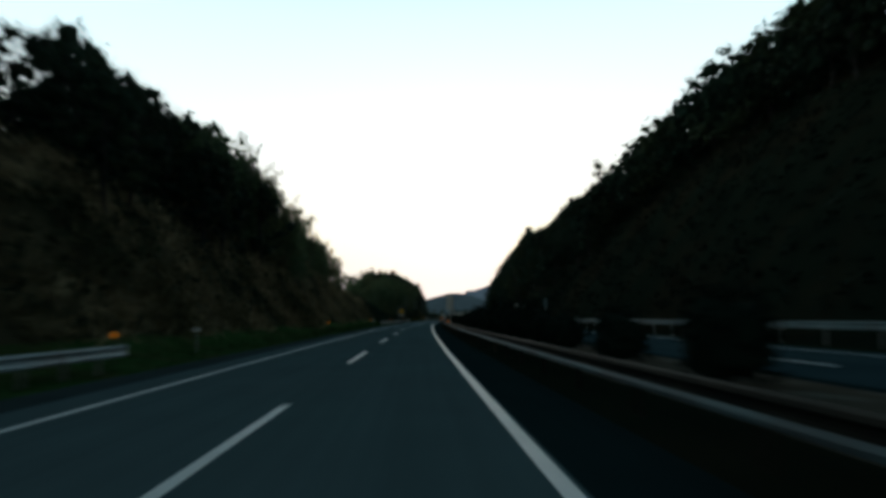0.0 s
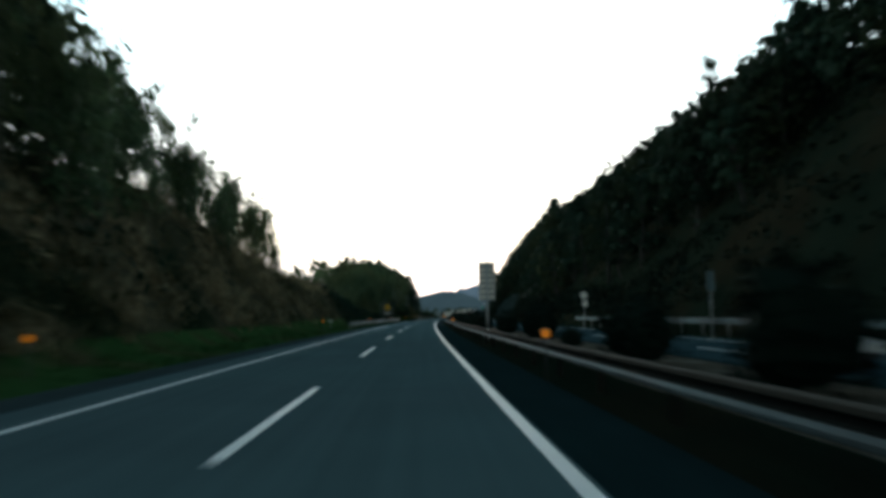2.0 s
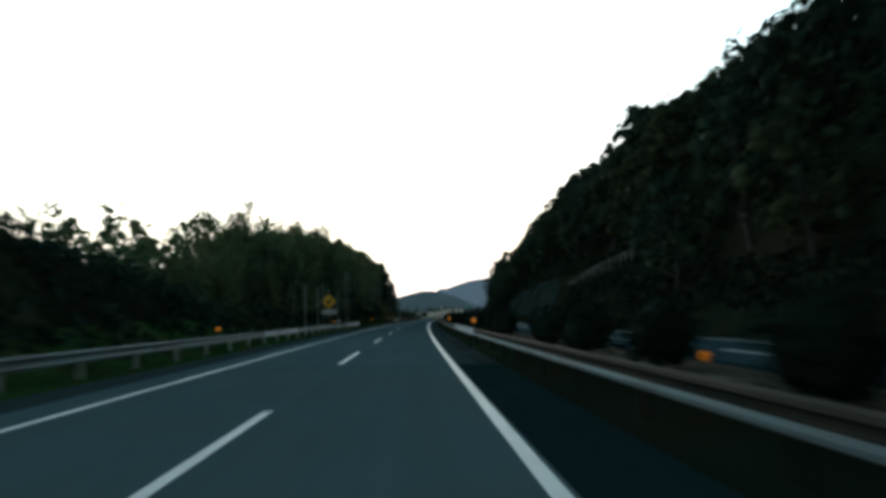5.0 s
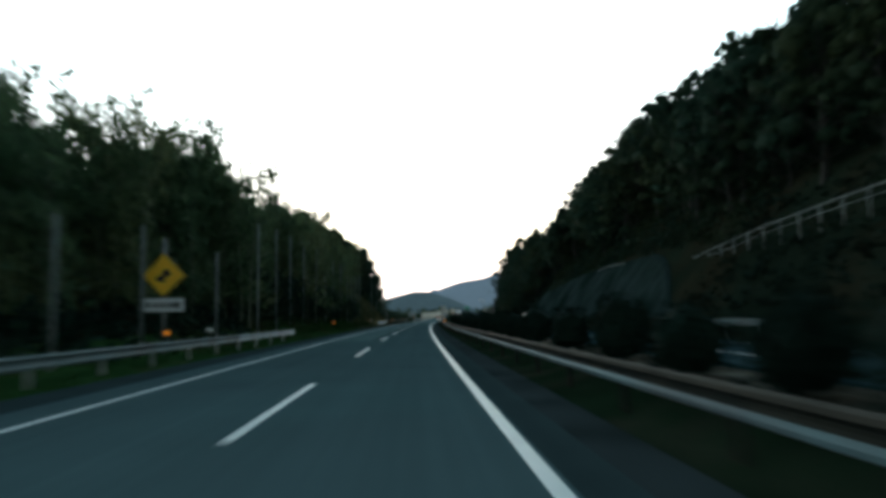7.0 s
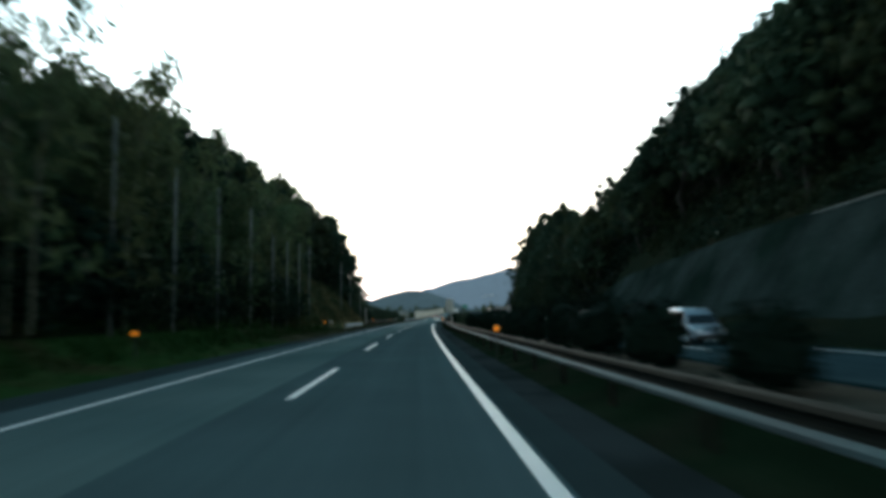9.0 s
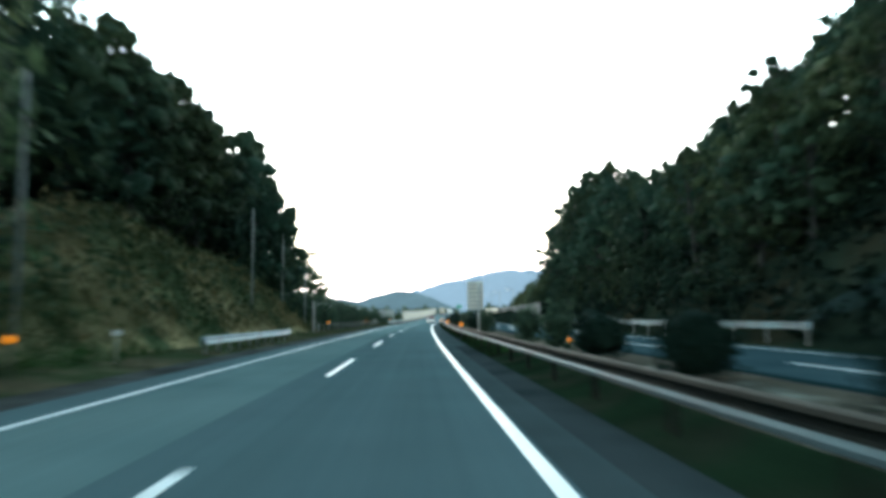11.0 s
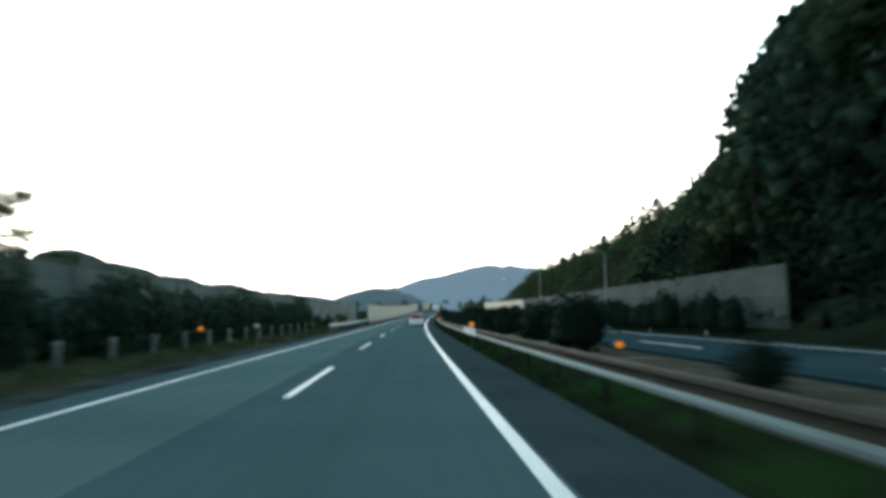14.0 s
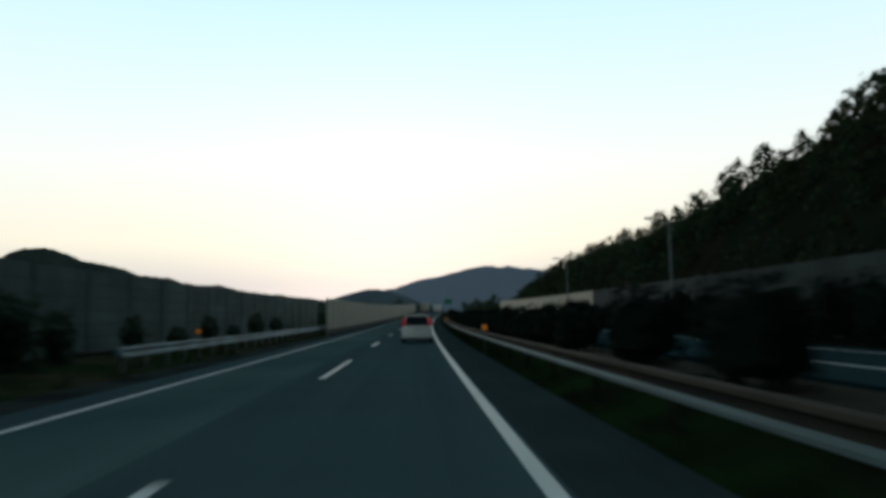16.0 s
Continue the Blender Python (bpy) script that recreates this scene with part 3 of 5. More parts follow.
def broadleaf(seed, height, spread, clumps, leaves, mat, low=0.25, leaf=0.42):
    """Trunk and crown meshes of a broadleaf tree."""
    rng = np.random.default_rng(seed)
    lean = rng.normal(size=2) * 0.04 * height
    trunk_top = np.array([lean[0], lean[1], height * 0.78])
    centres, cores, out, core_out, verts, faces = [], [], [], [], [], []
    up = np.array([0, 0, 0.45])

    def limb(p0, p1, r0, r1, sides=6):
        base = len(verts)
        p0, p1 = np.array(p0), np.array(p1)
        mid = (p0 + p1) / 2 + rng.normal(size=3) * 0.05 * np.linalg.norm(p1 - p0)
        way = (p1 - p0) / (np.linalg.norm(p1 - p0) + 1e-9)
        side = np.cross(way, [0.3, 0.9, 0.1])
        side /= np.linalg.norm(side)
        up = np.cross(way, side)
        for p, r in ((p0, r0), (mid, (r0 + r1) / 2), (p1, r1)):
            for k in range(sides):
                t = 2 * math.pi * k / sides
                verts.append(p + r * (math.cos(t) * side + math.sin(t) * up))
        for i in range(2):
            for k in range(sides):
                a, b = base + i * sides + k, base + i * sides + (k + 1) % sides
                faces.append((a, b, b + sides, a + sides))

    r = 0.022 * height
    limb((0, 0, -0.8), trunk_top * 0.5, r, r * 0.7, 8)
    limb(trunk_top * 0.5, trunk_top, r * 0.7, r * 0.2, 8)
    for i in range(clumps):
        u = rng.uniform(low, 1.0)
        wide = spread * math.sin(math.pi * min(1.0, (0.16 + 0.84 * (u - low) / (1 - low))) ** 0.8) ** 0.7 * rng.uniform(0.35, 1.1)
        t = rng.uniform(0, 2 * math.pi)
        c = np.array([lean[0] * u + wide * math.cos(t), lean[1] * u + wide * math.sin(t), height * u])
        start = np.array([lean[0] * u, lean[1] * u, height * max(0.15, u - 0.16) * 0.8])
        if i % 5 == 0:
            limb(start, c, r * 0.28, r * 0.06, 5)
        size = rng.uniform(0.09, 0.17) * height * 0.75
        pts = rng.normal(size=(leaves, 3))
        pts *= (rng.uniform(0.5, 1.36, leaves) ** 0.9 / np.linalg.norm(pts, axis=1))[:, None]
        centres.append(c + pts * size * np.array([1.0, 1.0, 0.7]))
        away = 0.5 * unit(np.array([c[0], c[1], 0.5 * (c[2] - 0.55 * height)]))
        out.append(unit(pts * 0.9 + away + up))
        if i % 3:
            cores.append(lump(c, size * np.array([0.57, 0.57, 0.42]), rng))
            core_out.append(unit(unit(cores[-1] - c) * 0.9 + away + up))
    v, nv = rounded(leaf_quads(np.concatenate(centres), leaf, rng, long=1.2, slim=0.62), np.concatenate(out))
    crown = quad_mesh("crown", v, mat, np.concatenate(cores), np.concatenate([nv, np.concatenate(core_out)]))
    GROWTH[crown.name] = (v, np.array(cores), nv, np.array(core_out))
    return mesh_data("trunk", verts, faces, BARK, smooth=True), crown


def bamboo(seed, height, culms, mat):
    """The culms, each a mesh, and the leaf sprays of a clump of tall bamboo with nodding tops."""
    rng = np.random.default_rng(seed)
    made, centres = [], []
    for c in range(culms):
        base = rng.uniform(-1.9, 1.9, 2)
        h = height * rng.uniform(0.7, 1.08)
        t = rng.uniform(0, 2 * math.pi)
        bend = h * rng.uniform(0.1, 0.3)
        pts = []
        for i in range(9):
            u = i / 8
            pts.append(np.array([base[0] + bend * u ** 3.2 * math.cos(t), base[1] + bend * u ** 3.2 * math.sin(t), h * u - (0.5 if i == 0 else 0)]))
        made.append(tube("culm", pts, [0.05 * (1 - 0.85 * i / 8) for i in range(9)], CULM, 5, cap=False))
        for i in range(30):
            u = rng.uniform(0.08, 1.0) ** 0.8
            j = min(7, int(u * 8))
            p = pts[j] + (pts[j + 1] - pts[j]) * (u * 8 - j)
            a = rng.uniform(0, 2 * math.pi)
            reach = (2.2 - 1.5 * u) * rng.uniform(0.5, 1.1)
            tip = p + np.array([reach * math.cos(a), reach * math.sin(a), reach * rng.uniform(-0.5, 0.25)])
            q = p + (tip - p) * rng.uniform(0.15, 1.05, 8)[:, None] + rng.normal(size=(8, 3)) * 0.24
            centres.append(q)
    q = np.concatenate(centres)
    out = unit(unit(q * np.array([1, 1, 0])) * 0.6 + rng.normal(size=q.shape) * 0.3 + np.array([0, 0, 0.6]))
    v, nv = rounded(leaf_quads(q, 0.42, rng, droop=0.7, long=1.5, slim=0.62), out, 0.7)
    return (*made, quad_mesh("leaves", v, mat, None, nv))


def conifer(seed, height, spread, mat, boughs=46):
    """A layered pine-like tree with open, drooping boughs."""
    rng = np.random.default_rng(seed)
    verts, faces, centres = [], [], []
    for i in range(9):
        u = i / 8
        r = 0.02 * height * (1 - 0.9 * u)
        for k in range(7):
            a = 2 * math.pi * k / 7
            verts.append((r * math.cos(a), r * math.sin(a), height * u - (0.8 if i == 0 else 0)))
    for i in range(8):
        for k in range(7):
            a, b = i * 7 + k, i * 7 + (k + 1) % 7
            faces.append((a, b, b + 7, a + 7))
    for i in range(boughs):
        u = rng.uniform(0.22, 1.0)
        a = rng.uniform(0, 2 * math.pi)
        reach = spread * (1.08 - u) ** 0.8 * rng.uniform(0.55, 1.15)
        p = np.array([0, 0, height * u])
        tip = np.array([reach * math.cos(a), reach * math.sin(a), height * u - 0.12 * reach])
        w = rng.uniform(0.2, 1.0, 40)[:, None]
        centres.append(p + (tip - p) * w + rng.normal(size=(40, 3)) * np.array([0.34, 0.34, 0.2]) * (0.5 + w))
    v = leaf_quads(np.concatenate(centres), 0.3, rng, droop=0.2)
    return mesh_data("trunk", verts, faces, BARK, smooth=True), quad_mesh("crown", v, mat)


BROAD = [broadleaf(11 + i, 9.0, 3.2, 64, 16, LEAF, low=0.2, leaf=0.38) for i in range(4)]
TALL = [broadleaf(31 + i, 15.0, 4.6, 112, 25, LEAF, low=0.16, leaf=0.41) for i in range(2)]
BAMB = [bamboo(51 + i, 11.0, 6, BAMBOO_LEAF) for i in range(3)]
PINE = [conifer(71, 12.0, 3.0, LEAF)]


HEIGHT = {m[-1].name: max(v.co.z for v in m[-1].vertices) for m in BROAD + TALL + BAMB + PINE}


def tops(profile):
    """A treetop height over the road at s, straight between the named places."""
    ss, zz = zip(*profile)
    return lambda s: float(np.interp(s, ss, zz))


NEAR_TOP = tops(((190, 5.6), (196, 6.4), (204, 7.4), (213, 9.2), (224, 12.0), (244, 14.4), (251, 14.8), (256, 14.2), (257.5, 10.0), (263, 10.8), (270, 13.6), (281, 15.2), (304, 16.2), (333, 17.6), (345, 18.3), (360, 18.5), (370, 17.6), (376, 17.2), (382, 14.7), (388, 13.4), (394, 12.4)))
GROVE_TOP = tops(((352, 18.8), (362, 17.2), (367, 16.2), (373, 15.2), (388, 15.8), (394, 17.8), (401, 19.2), (415, 22.0), (431, 21.4), (437, 18.6), (444, 14.5), (450, 11.2), (457, 7.5)))


BANK_TOP = tops(((-10, 14.5), (40, 15.2), (48, 15.8), (59, 17.2), (69, 17.8), (77, 17.2), (88, 15.2), (105, 13.8), (119, 13.2), (136, 13.0), (141, 8.0), (150, 6.0)))
SLOPE_TOP = tops(((60, 23.5), (100, 23.4), (180, 23.2), (205, 23.8), (235, 27.2), (290, 27.2), (322, 25.4), (355, 20.6), (375, 17.5)))


def bank_top(s, d):
    return BANK_TOP(s + 2.8 * (14 + d)) - 0.85 * (14 + d)


def slope_top(s, d):
    return SLOPE_TOP(s - 2.7 * (d - 30)) + 0.85 * (d - 30)


def near_top(s, d):
    return NEAR_TOP(s) + 0.45 * max(0.0, -12.5 - d)


def grove_top(s, d):
    return GROVE_TOP(s - 2.6 * (d - 26)) + 0.8 * (d - 26)


def plant(name, meshes, names, s, d, scale, turn, label, category, group):
    t = thing(name, on_road(s, d, ground_z(s, d) - 0.1, turn) @ Matrix.Diagonal((scale, scale, scale * random.uniform(0.9, 1.12), 1)), label, category, group)
    for n, m in zip(names, meshes):
        part(n, m, t)
    return t


def grove(count, s_range, d_range, kinds, scale, seed, name, label, category, group, names=("trunk", "crown"), gap=3.0, d_of=None, top=None):
    """Scatter trees over a stretch, no two closer than gap."""
    rng = random.Random(seed)
    placed = []
    tries = 0
    while len(placed) < count and tries < count * 30:
        tries += 1
        s = rng.uniform(*s_range)
        d = rng.uniform(*d_range) if d_of is None else d_of(s, rng)
        if any(abs(s - a) < gap and abs(d - b) < gap for a, b in placed):
            continue
        kind = rng.choice(kinds)
        k = rng.uniform(*scale)
        if top:
            k *= (top(s, d) - ground_z(s, d)) / HEIGHT[kind[-1].name]
            if k < 0.3:
                continue
        placed.append((s, d))
        plant(name, kind, names, s, d, k, rng.uniform(0, 360), label, category, group)


CULMS = ("culm",) * 6 + ("foliage",)


def woods(name, count, s_range, d_of, kinds, scale, seed, label, mat=LEAF, top=None, grow=1.9, dense=False):
    """Far or hidden trees, too many to count, as one mesh."""
    rng = random.Random(seed)
    out, inner, face, inner_face = [], [], [], []
    for i in range(count):
        s = rng.uniform(*s_range)
        d = d_of(s, rng)
        quads, cores, nq, nc = GROWTH[rng.choice(kinds)[1].name]
        thin_leaf, thin_core = (9, 1) if dense else (6, 3)
        first, second = rng.randrange(thin_leaf), rng.randrange(thin_core)
        quads, nq = quads.reshape(-1, 4, 3)[first::thin_leaf], nq.reshape(-1, 4, 3)[first::thin_leaf].reshape(-1, 3)
        mid = quads.mean(1, keepdims=True)
        quads = (mid + (quads - mid) * grow * 1.12).reshape(-1, 3)
        tris, nc = cores[second::thin_core].reshape(-1, 3), nc[second::thin_core].reshape(-1, 3)
        k, tall, t = rng.uniform(*scale), rng.uniform(0.9, 1.1), rng.uniform(0, 6.283)
        if top:
            k *= (top(s, d) - ground_z(s, d)) / 9.5
        c, n = math.cos(t), math.sin(t)
        turn = np.array([[c * k, n * k, 0], [-n * k, c * k, 0], [0, 0, k * tall]])
        foot = np.array(W(s, d, ground_z(s, d) - 0.1))
        out.append(quads @ turn + foot)
        inner.append((tris @ turn) + foot)
        face.append(unit(nq @ turn))
        inner_face.append(unit(nc @ turn))
    return solid(name, quad_mesh(name, np.concatenate(out), mat, np.concatenate(inner), np.concatenate(face + inner_face)), label, "woods", kind="stuff")


# far side: wooded cutting, then a grove, then the hill set back behind the barrier
TREE_LINE = ((-20, 37.5), (95, 37.5), (109, 33.0), (118, 28.5), (124, 26.8), (140, 23.5), (214, 23.5), (230, 28.0), (250, 28.0), (345, 27.5), (350, 23.0))


def tree_line(s):
    """Where the woods begin above the bare foot of the far slope."""
    return float(np.interp(s, *zip(*TREE_LINE)))


def right_slope(s, rng):
    lo = tree_line(s)
    return lo + max(6.0, 36 - lo) * rng.random()


grove(96, (-12, 372), None, BROAD + PINE, (0.75, 1.15), 5, "broadleaf_tree", "dense dark-green tree on the wooded cutting slope", "tree", "trees on the far slope", gap=3.4, d_of=right_slope)
for at, count, size, seed in (((-20, 140), 165, (0.9, 1.28), 21), ((140, 240), 100, (0.65, 0.95), 41), ((240, 365), 110, (0.88, 1.25), 42)):
    woods("slope_woods", count, at, lambda s, r: max(33, tree_line(s)) + 36 * r.random(), BROAD, size, seed, "dense dark-green woods covering the upper cutting slope")
grove(30, (212, 350), (28.5, 38), BROAD + TALL, (0.86, 1.0), 20, "broadleaf_tree", "tall dark-green tree above the cut slope", "tree", "trees on the far slope", gap=3.6, top=slope_top)
woods("ridge_thicket", 55, (296, 366), lambda s, r: 28 + 13 * r.random(), BROAD, (0.72, 0.93), 28, "dense dark woods above the cut slope", LEAF, slope_top)
woods("crest_thicket", 135, (20, 232), lambda s, r: max(29, tree_line(s)) + 14 * r.random(), BROAD, (0.82, 1.02), 29, "dense dark woods along the crest of the cutting", LEAF, slope_top)
woods("toe_thicket", 120, (350, 452), lambda s, r: 22.6 + 7 * r.random(), BROAD, (0.3, 0.55), 26, "dark thicket reaching down to the far verge")
grove(40, (398, 462), (24.8, 40), TALL + BROAD[:1], (0.86, 1.0), 6, "broadleaf_tree", "tall dark-green tree in the grove across the road", "tree", "trees in the grove", gap=3.4, top=grove_top)
grove(30, (354, 400), (25, 45), TALL + BROAD[:1], (0.8, 1.0), 16, "broadleaf_tree", "dark-green tree above the oncoming lanes", "tree", "trees in the grove", gap=3.6, top=grove_top)
woods("hill_woods", 165, (462, 930), lambda s, r: right_toe(s) + 1 + 44 * r.random(), BROAD, (0.42, 0.64), 22, "dark-green woods on the hill behind the barrier", HILL_LEAF, grow=2.6)
woods("crest_woods", 45, (500, 565), lambda s, r: right_toe(s) + 28 + 34 * r.random(), BROAD, (0.62, 0.85), 45, "dark woods on the crest of the hill", HILL_LEAF, grow=2.4, dense=True)
woods("ridge_woods", 125, (460, 590), lambda s, r: right_toe(s) + 8 + 46 * r.random(), BROAD, (0.42, 0.6), 27, "dense dark woods on the crest of the hill", HILL_LEAF, grow=2.4, dense=True)
woods("distant_woods", 110, (725, 950), lambda s, r: r.choice((-1, 1, 1)) * (8 + 42 * r.random()) + 2, BROAD, (0.4, 0.68), 33, "dark trees far along the road", HILL_LEAF, grow=2.6)
# near side
woods("bank_woods", 75, (-20, 72), lambda s, r: -20 - 24 * r.random(), BROAD, (0.85, 1.1), 23, "dense dark woods on the cutting bank")
grove(44, (-8, 82), (-26, -13.5), BROAD, (0.84, 1.02), 8, "broadleaf_tree", "dark tree crowded on top of the cutting bank", "tree", "trees on the near bank", gap=3.0, top=bank_top)
woods("bank_top_woods", 46, (58, 112), lambda s, r: -18 - 9 * r.random(), BROAD, (0.8, 0.98), 61, "dense dark woods behind the bamboo on the bank", LEAF, bank_top)
grove(34, (62, 118), (-19, -13.2), BAMB, (0.86, 1.06), 18, "bamboo_clump", "feathery dark bamboo clump along the top of the bank", "bamboo", "bamboo on the bank end", CULMS, gap=2.0, top=bank_top)
grove(15, (116, 141), (-18, -13.2), BAMB, (0.92, 1.1), 9, "bamboo_clump", "feathery grey-green bamboo clump at the end of the bank", "bamboo", "bamboo on the bank end", CULMS, gap=2.2, top=bank_top)
grove(44, (194, 292), (-14.5, -11.0), BAMB, (0.78, 0.97), 15, "bamboo_clump", "feathery bamboo clump behind the guardrail", "bamboo", "bamboo grove", CULMS, gap=2.1, top=near_top)
grove(9, (212, 248), (-14.5, -11.6), BAMB, (0.94, 1.04), 64, "bamboo_clump", "tall feathery bamboo nodding above the grove", "bamboo", "bamboo grove", CULMS, gap=4.5, top=near_top)
grove(9, (240, 256), (-15.5, -11.6), BAMB, (0.86, 0.97), 31, "bamboo_clump", "tall feathery bamboo clump behind the guardrail", "bamboo", "bamboo grove", CULMS, gap=2.0, top=near_top)
grove(14, (292, 328), (-14.5, -11.3), BAMB, (0.7, 0.95), 10, "bamboo_clump", "tall feathery bamboo clump with nodding tops", "bamboo", "bamboo grove", CULMS, gap=2.3, top=near_top)
grove(14, (200, 292), (-19, -14.5), BAMB, (0.85, 1.0), 17, "bamboo_clump", "feathery bamboo clump deep in the grove", "bamboo", "bamboo grove", CULMS, gap=3.4, top=near_top)
woods("bamboo_thicket", 120, (192, 300), lambda s, r: -14.5 - 13 * r.random(), BROAD, (0.62, 0.84), 24, "olive-green bamboo thicket filling the grove", BAMBOO_LEAF, near_top)
woods("verge_thicket", 85, (252, 328), lambda s, r: -9.4 - 1.4 * r.random(), BROAD, (0.34, 0.5), 46, "dark leafy scrub crowding the poles on the verge", LEAF, grow=1.7)
woods("grove_thicket", 125, (290, 376), lambda s, r: -14.5 - 16 * r.random(), BROAD, (0.7, 0.92), 25, "dark leafy thicket filling the grove", LEAF, near_top)
grove(26, (300, 372), (-24, -15.0), TALL + BROAD[:2] + PINE, (0.85, 1.02), 12, "broadleaf_tree", "tall dark tree standing among the bamboo", "tree", "trees among the bamboo", gap=4.0, top=near_top)
for i, (s, d) in enumerate(((351, -15), (356.5, -14.6), (362, -14.5), (367, -14.5), (371.5, -13.6), (376, -14.2), (379.5, -13), (383, -15), (386.5, -15.2))):
    m = TALL[i % 2]
    plant("broadleaf_tree", m, ("trunk", "crown"), s, d, (near_top(s, d) - ground_z(s, d)) / HEIGHT[m[-1].name], 61.0 * i, "tall dark tree at the end of the grove", "tree", "trees among the bamboo")


def red_pine(seed, height, spread):
    """A crooked pine whose bare limbs carry flat pads of needles."""
    rng = np.random.default_rng(seed)
    way = [np.array([0.0, 0.0, -0.6])]
    for i in range(1, 9):
        way.append(np.array([*(way[-1][:2] + rng.normal(size=2) * 0.05 * height), height * 0.95 * i / 8]))
    made = [tube("trunk", way, [0.024 * height * (1 - 0.85 * i / 8) for i in range(9)], BARK, 8)]
    centres = []
    for i in range(17):
        u = 0.3 + 0.7 * (i + rng.uniform(0, 0.6)) / 17
        j = min(7, int(u * 8))
        p = way[j] + (way[j + 1] - way[j]) * min(1.0, u * 8 - j)
        a = i * 2.4 + rng.uniform(-0.4, 0.4)
        reach = spread * (1.12 - u) ** 0.55 * rng.uniform(0.6, 1.1)
        tip = p + np.array([reach * math.cos(a), reach * math.sin(a), 0.16 * reach * rng.uniform(-0.4, 1.4)])
        mid = (p + tip) / 2 + np.array([0, 0, -0.08 * reach])
        made.append(tube("limb", [p, mid, tip], [0.05, 0.035, 0.015], BARK, 5))
        for w in (0.5, 0.75, 1.0):
            c = p + (tip - p) * w + rng.normal(size=3) * 0.15
            q = rng.normal(size=(44, 3))
            q *= (rng.uniform(0.2, 1.0, 44) ** 0.5 / np.linalg.norm(q, axis=1))[:, None]
            centres.append(c + q * np.array([0.85, 0.85, 0.34]) * rng.uniform(0.8, 1.25) * spread / 3.6)
    return (*made, quad_mesh("crown", leaf_quads(np.concatenate(centres), 0.3, rng), PINE_NEEDLE))


RED_PINES = [red_pine(81 + i, 9.0, 3.6) for i in range(3)]
PINE_PARTS = ("trunk",) + ("limb",) * 17 + ("crown",)
for i, (s, d, h) in enumerate(((389.3, -13.4, 9.6), (392.5, -13.6, 9.6), (397.5, -14.6, 9.4), (400.5, -11.9, 8.8), (407.2, -12.2, 7.6), (411, -15.5, 5.4), (419.8, -12.0, 7.6), (426, -13, 5.0))):
    plant("pine_tree", RED_PINES[i % 3], PINE_PARTS, s, d, h / 9.4, 77.0 * i, "loose open pine behind the barrier's end", "tree", "pines behind the barrier")


# ---------------------------------------------------------------- undergrowth
def cover(name, count, place, mat, size, seed, label, category, long=1.0, droop=0.0, lift=0.9, clump=9, slim=1.0, spread=2.2):
    """Loose low growth over the ground, as one mesh."""
    rng = np.random.default_rng(seed)
    out = []
    for i in range(count):
        s, d = place(rng)
        c = W(s, d, ground_z(s, d))
        k = rng.uniform(0.5, 1.2)
        p = rng.normal(size=(clump, 3)) * np.array([0.5, 0.5, 0.3]) * k * size * spread
        p[:, 2] = abs(p[:, 2]) * lift * 1.8
        out.append(np.array(c) + p)
    q = np.concatenate(out)
    v, nv = rounded(leaf_quads(q, size, rng, droop=droop, long=long, slim=slim), unit(rng.normal(size=q.shape) * 0.45 + np.array([0, 0, 0.8])), 0.5)
    return solid(name, quad_mesh(name, v, mat, None, nv), label, category, kind="stuff")


tuft_rng = np.random.default_rng(140)
TUFTS = np.stack([-6 + 172 * tuft_rng.beta(1.9, 1.6, 260), -9.6 - 6.8 * tuft_rng.random(260) ** 1.2, tuft_rng.uniform(0.5, 1.5, 260)], 1)


def tuft(r):
    """A place in one of the patches of tall dry grass on the bank."""
    s, d, wide = TUFTS[r.integers(len(TUFTS))]
    return s + r.normal() * wide, min(-9.2, d + r.normal() * wide * 0.6)


cover("slope_undergrowth", 2600, lambda r: (lambda s: (s, tree_line(s) + 36 * r.random() ** 1.2))(r.uniform(-20, 400)), LEAF, 0.5, 101, "dark leafy undergrowth covering the cutting slope", "undergrowth")
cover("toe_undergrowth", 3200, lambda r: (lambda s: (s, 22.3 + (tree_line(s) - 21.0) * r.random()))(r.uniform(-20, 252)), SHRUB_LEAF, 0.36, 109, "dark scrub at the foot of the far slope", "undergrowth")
cover("facing_scrub", 1500, lambda r: (r.uniform(250, 356), 26.6 + 5 * r.random()), LEAF, 0.42, 112, "dark scrub hanging over the concrete facing", "undergrowth", lift=1.4)
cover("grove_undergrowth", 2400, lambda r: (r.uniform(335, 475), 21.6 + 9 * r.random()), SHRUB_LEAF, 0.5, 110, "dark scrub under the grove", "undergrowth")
cover("hill_undergrowth", 2200, lambda r: (lambda s: (s, right_toe(s) + 1.5 + 45 * r.random()))(r.uniform(400, 930)), HILL_LEAF, 0.8, 102, "dark leafy undergrowth on the back hill", "undergrowth")
cover("bank_dry_grass", 3400, tuft, STRAW, 0.27, 103, "dry brown grass hanging on the cutting bank", "dry grass", 2.6, -1.0, slim=0.3, spread=3.4, clump=12)
cover("bank_undergrowth", 2800, lambda r: (lambda s: (s, (-10.5 if s < 100 else -18.5) - (15 if s < 100 else 8) * r.random() ** 0.8))(r.uniform(-20, 190)), LEAF, 0.42, 104, "dark scrub growing over the upper bank", "undergrowth")
cover("bamboo_undergrowth", 3400, lambda r: (lambda s: (s, (-8.0 if s < 245 else -9.6) - 11 * r.random()))(r.uniform(160, 326)), LEAF, 0.44, 105, "dark undergrowth below the bamboo", "undergrowth")
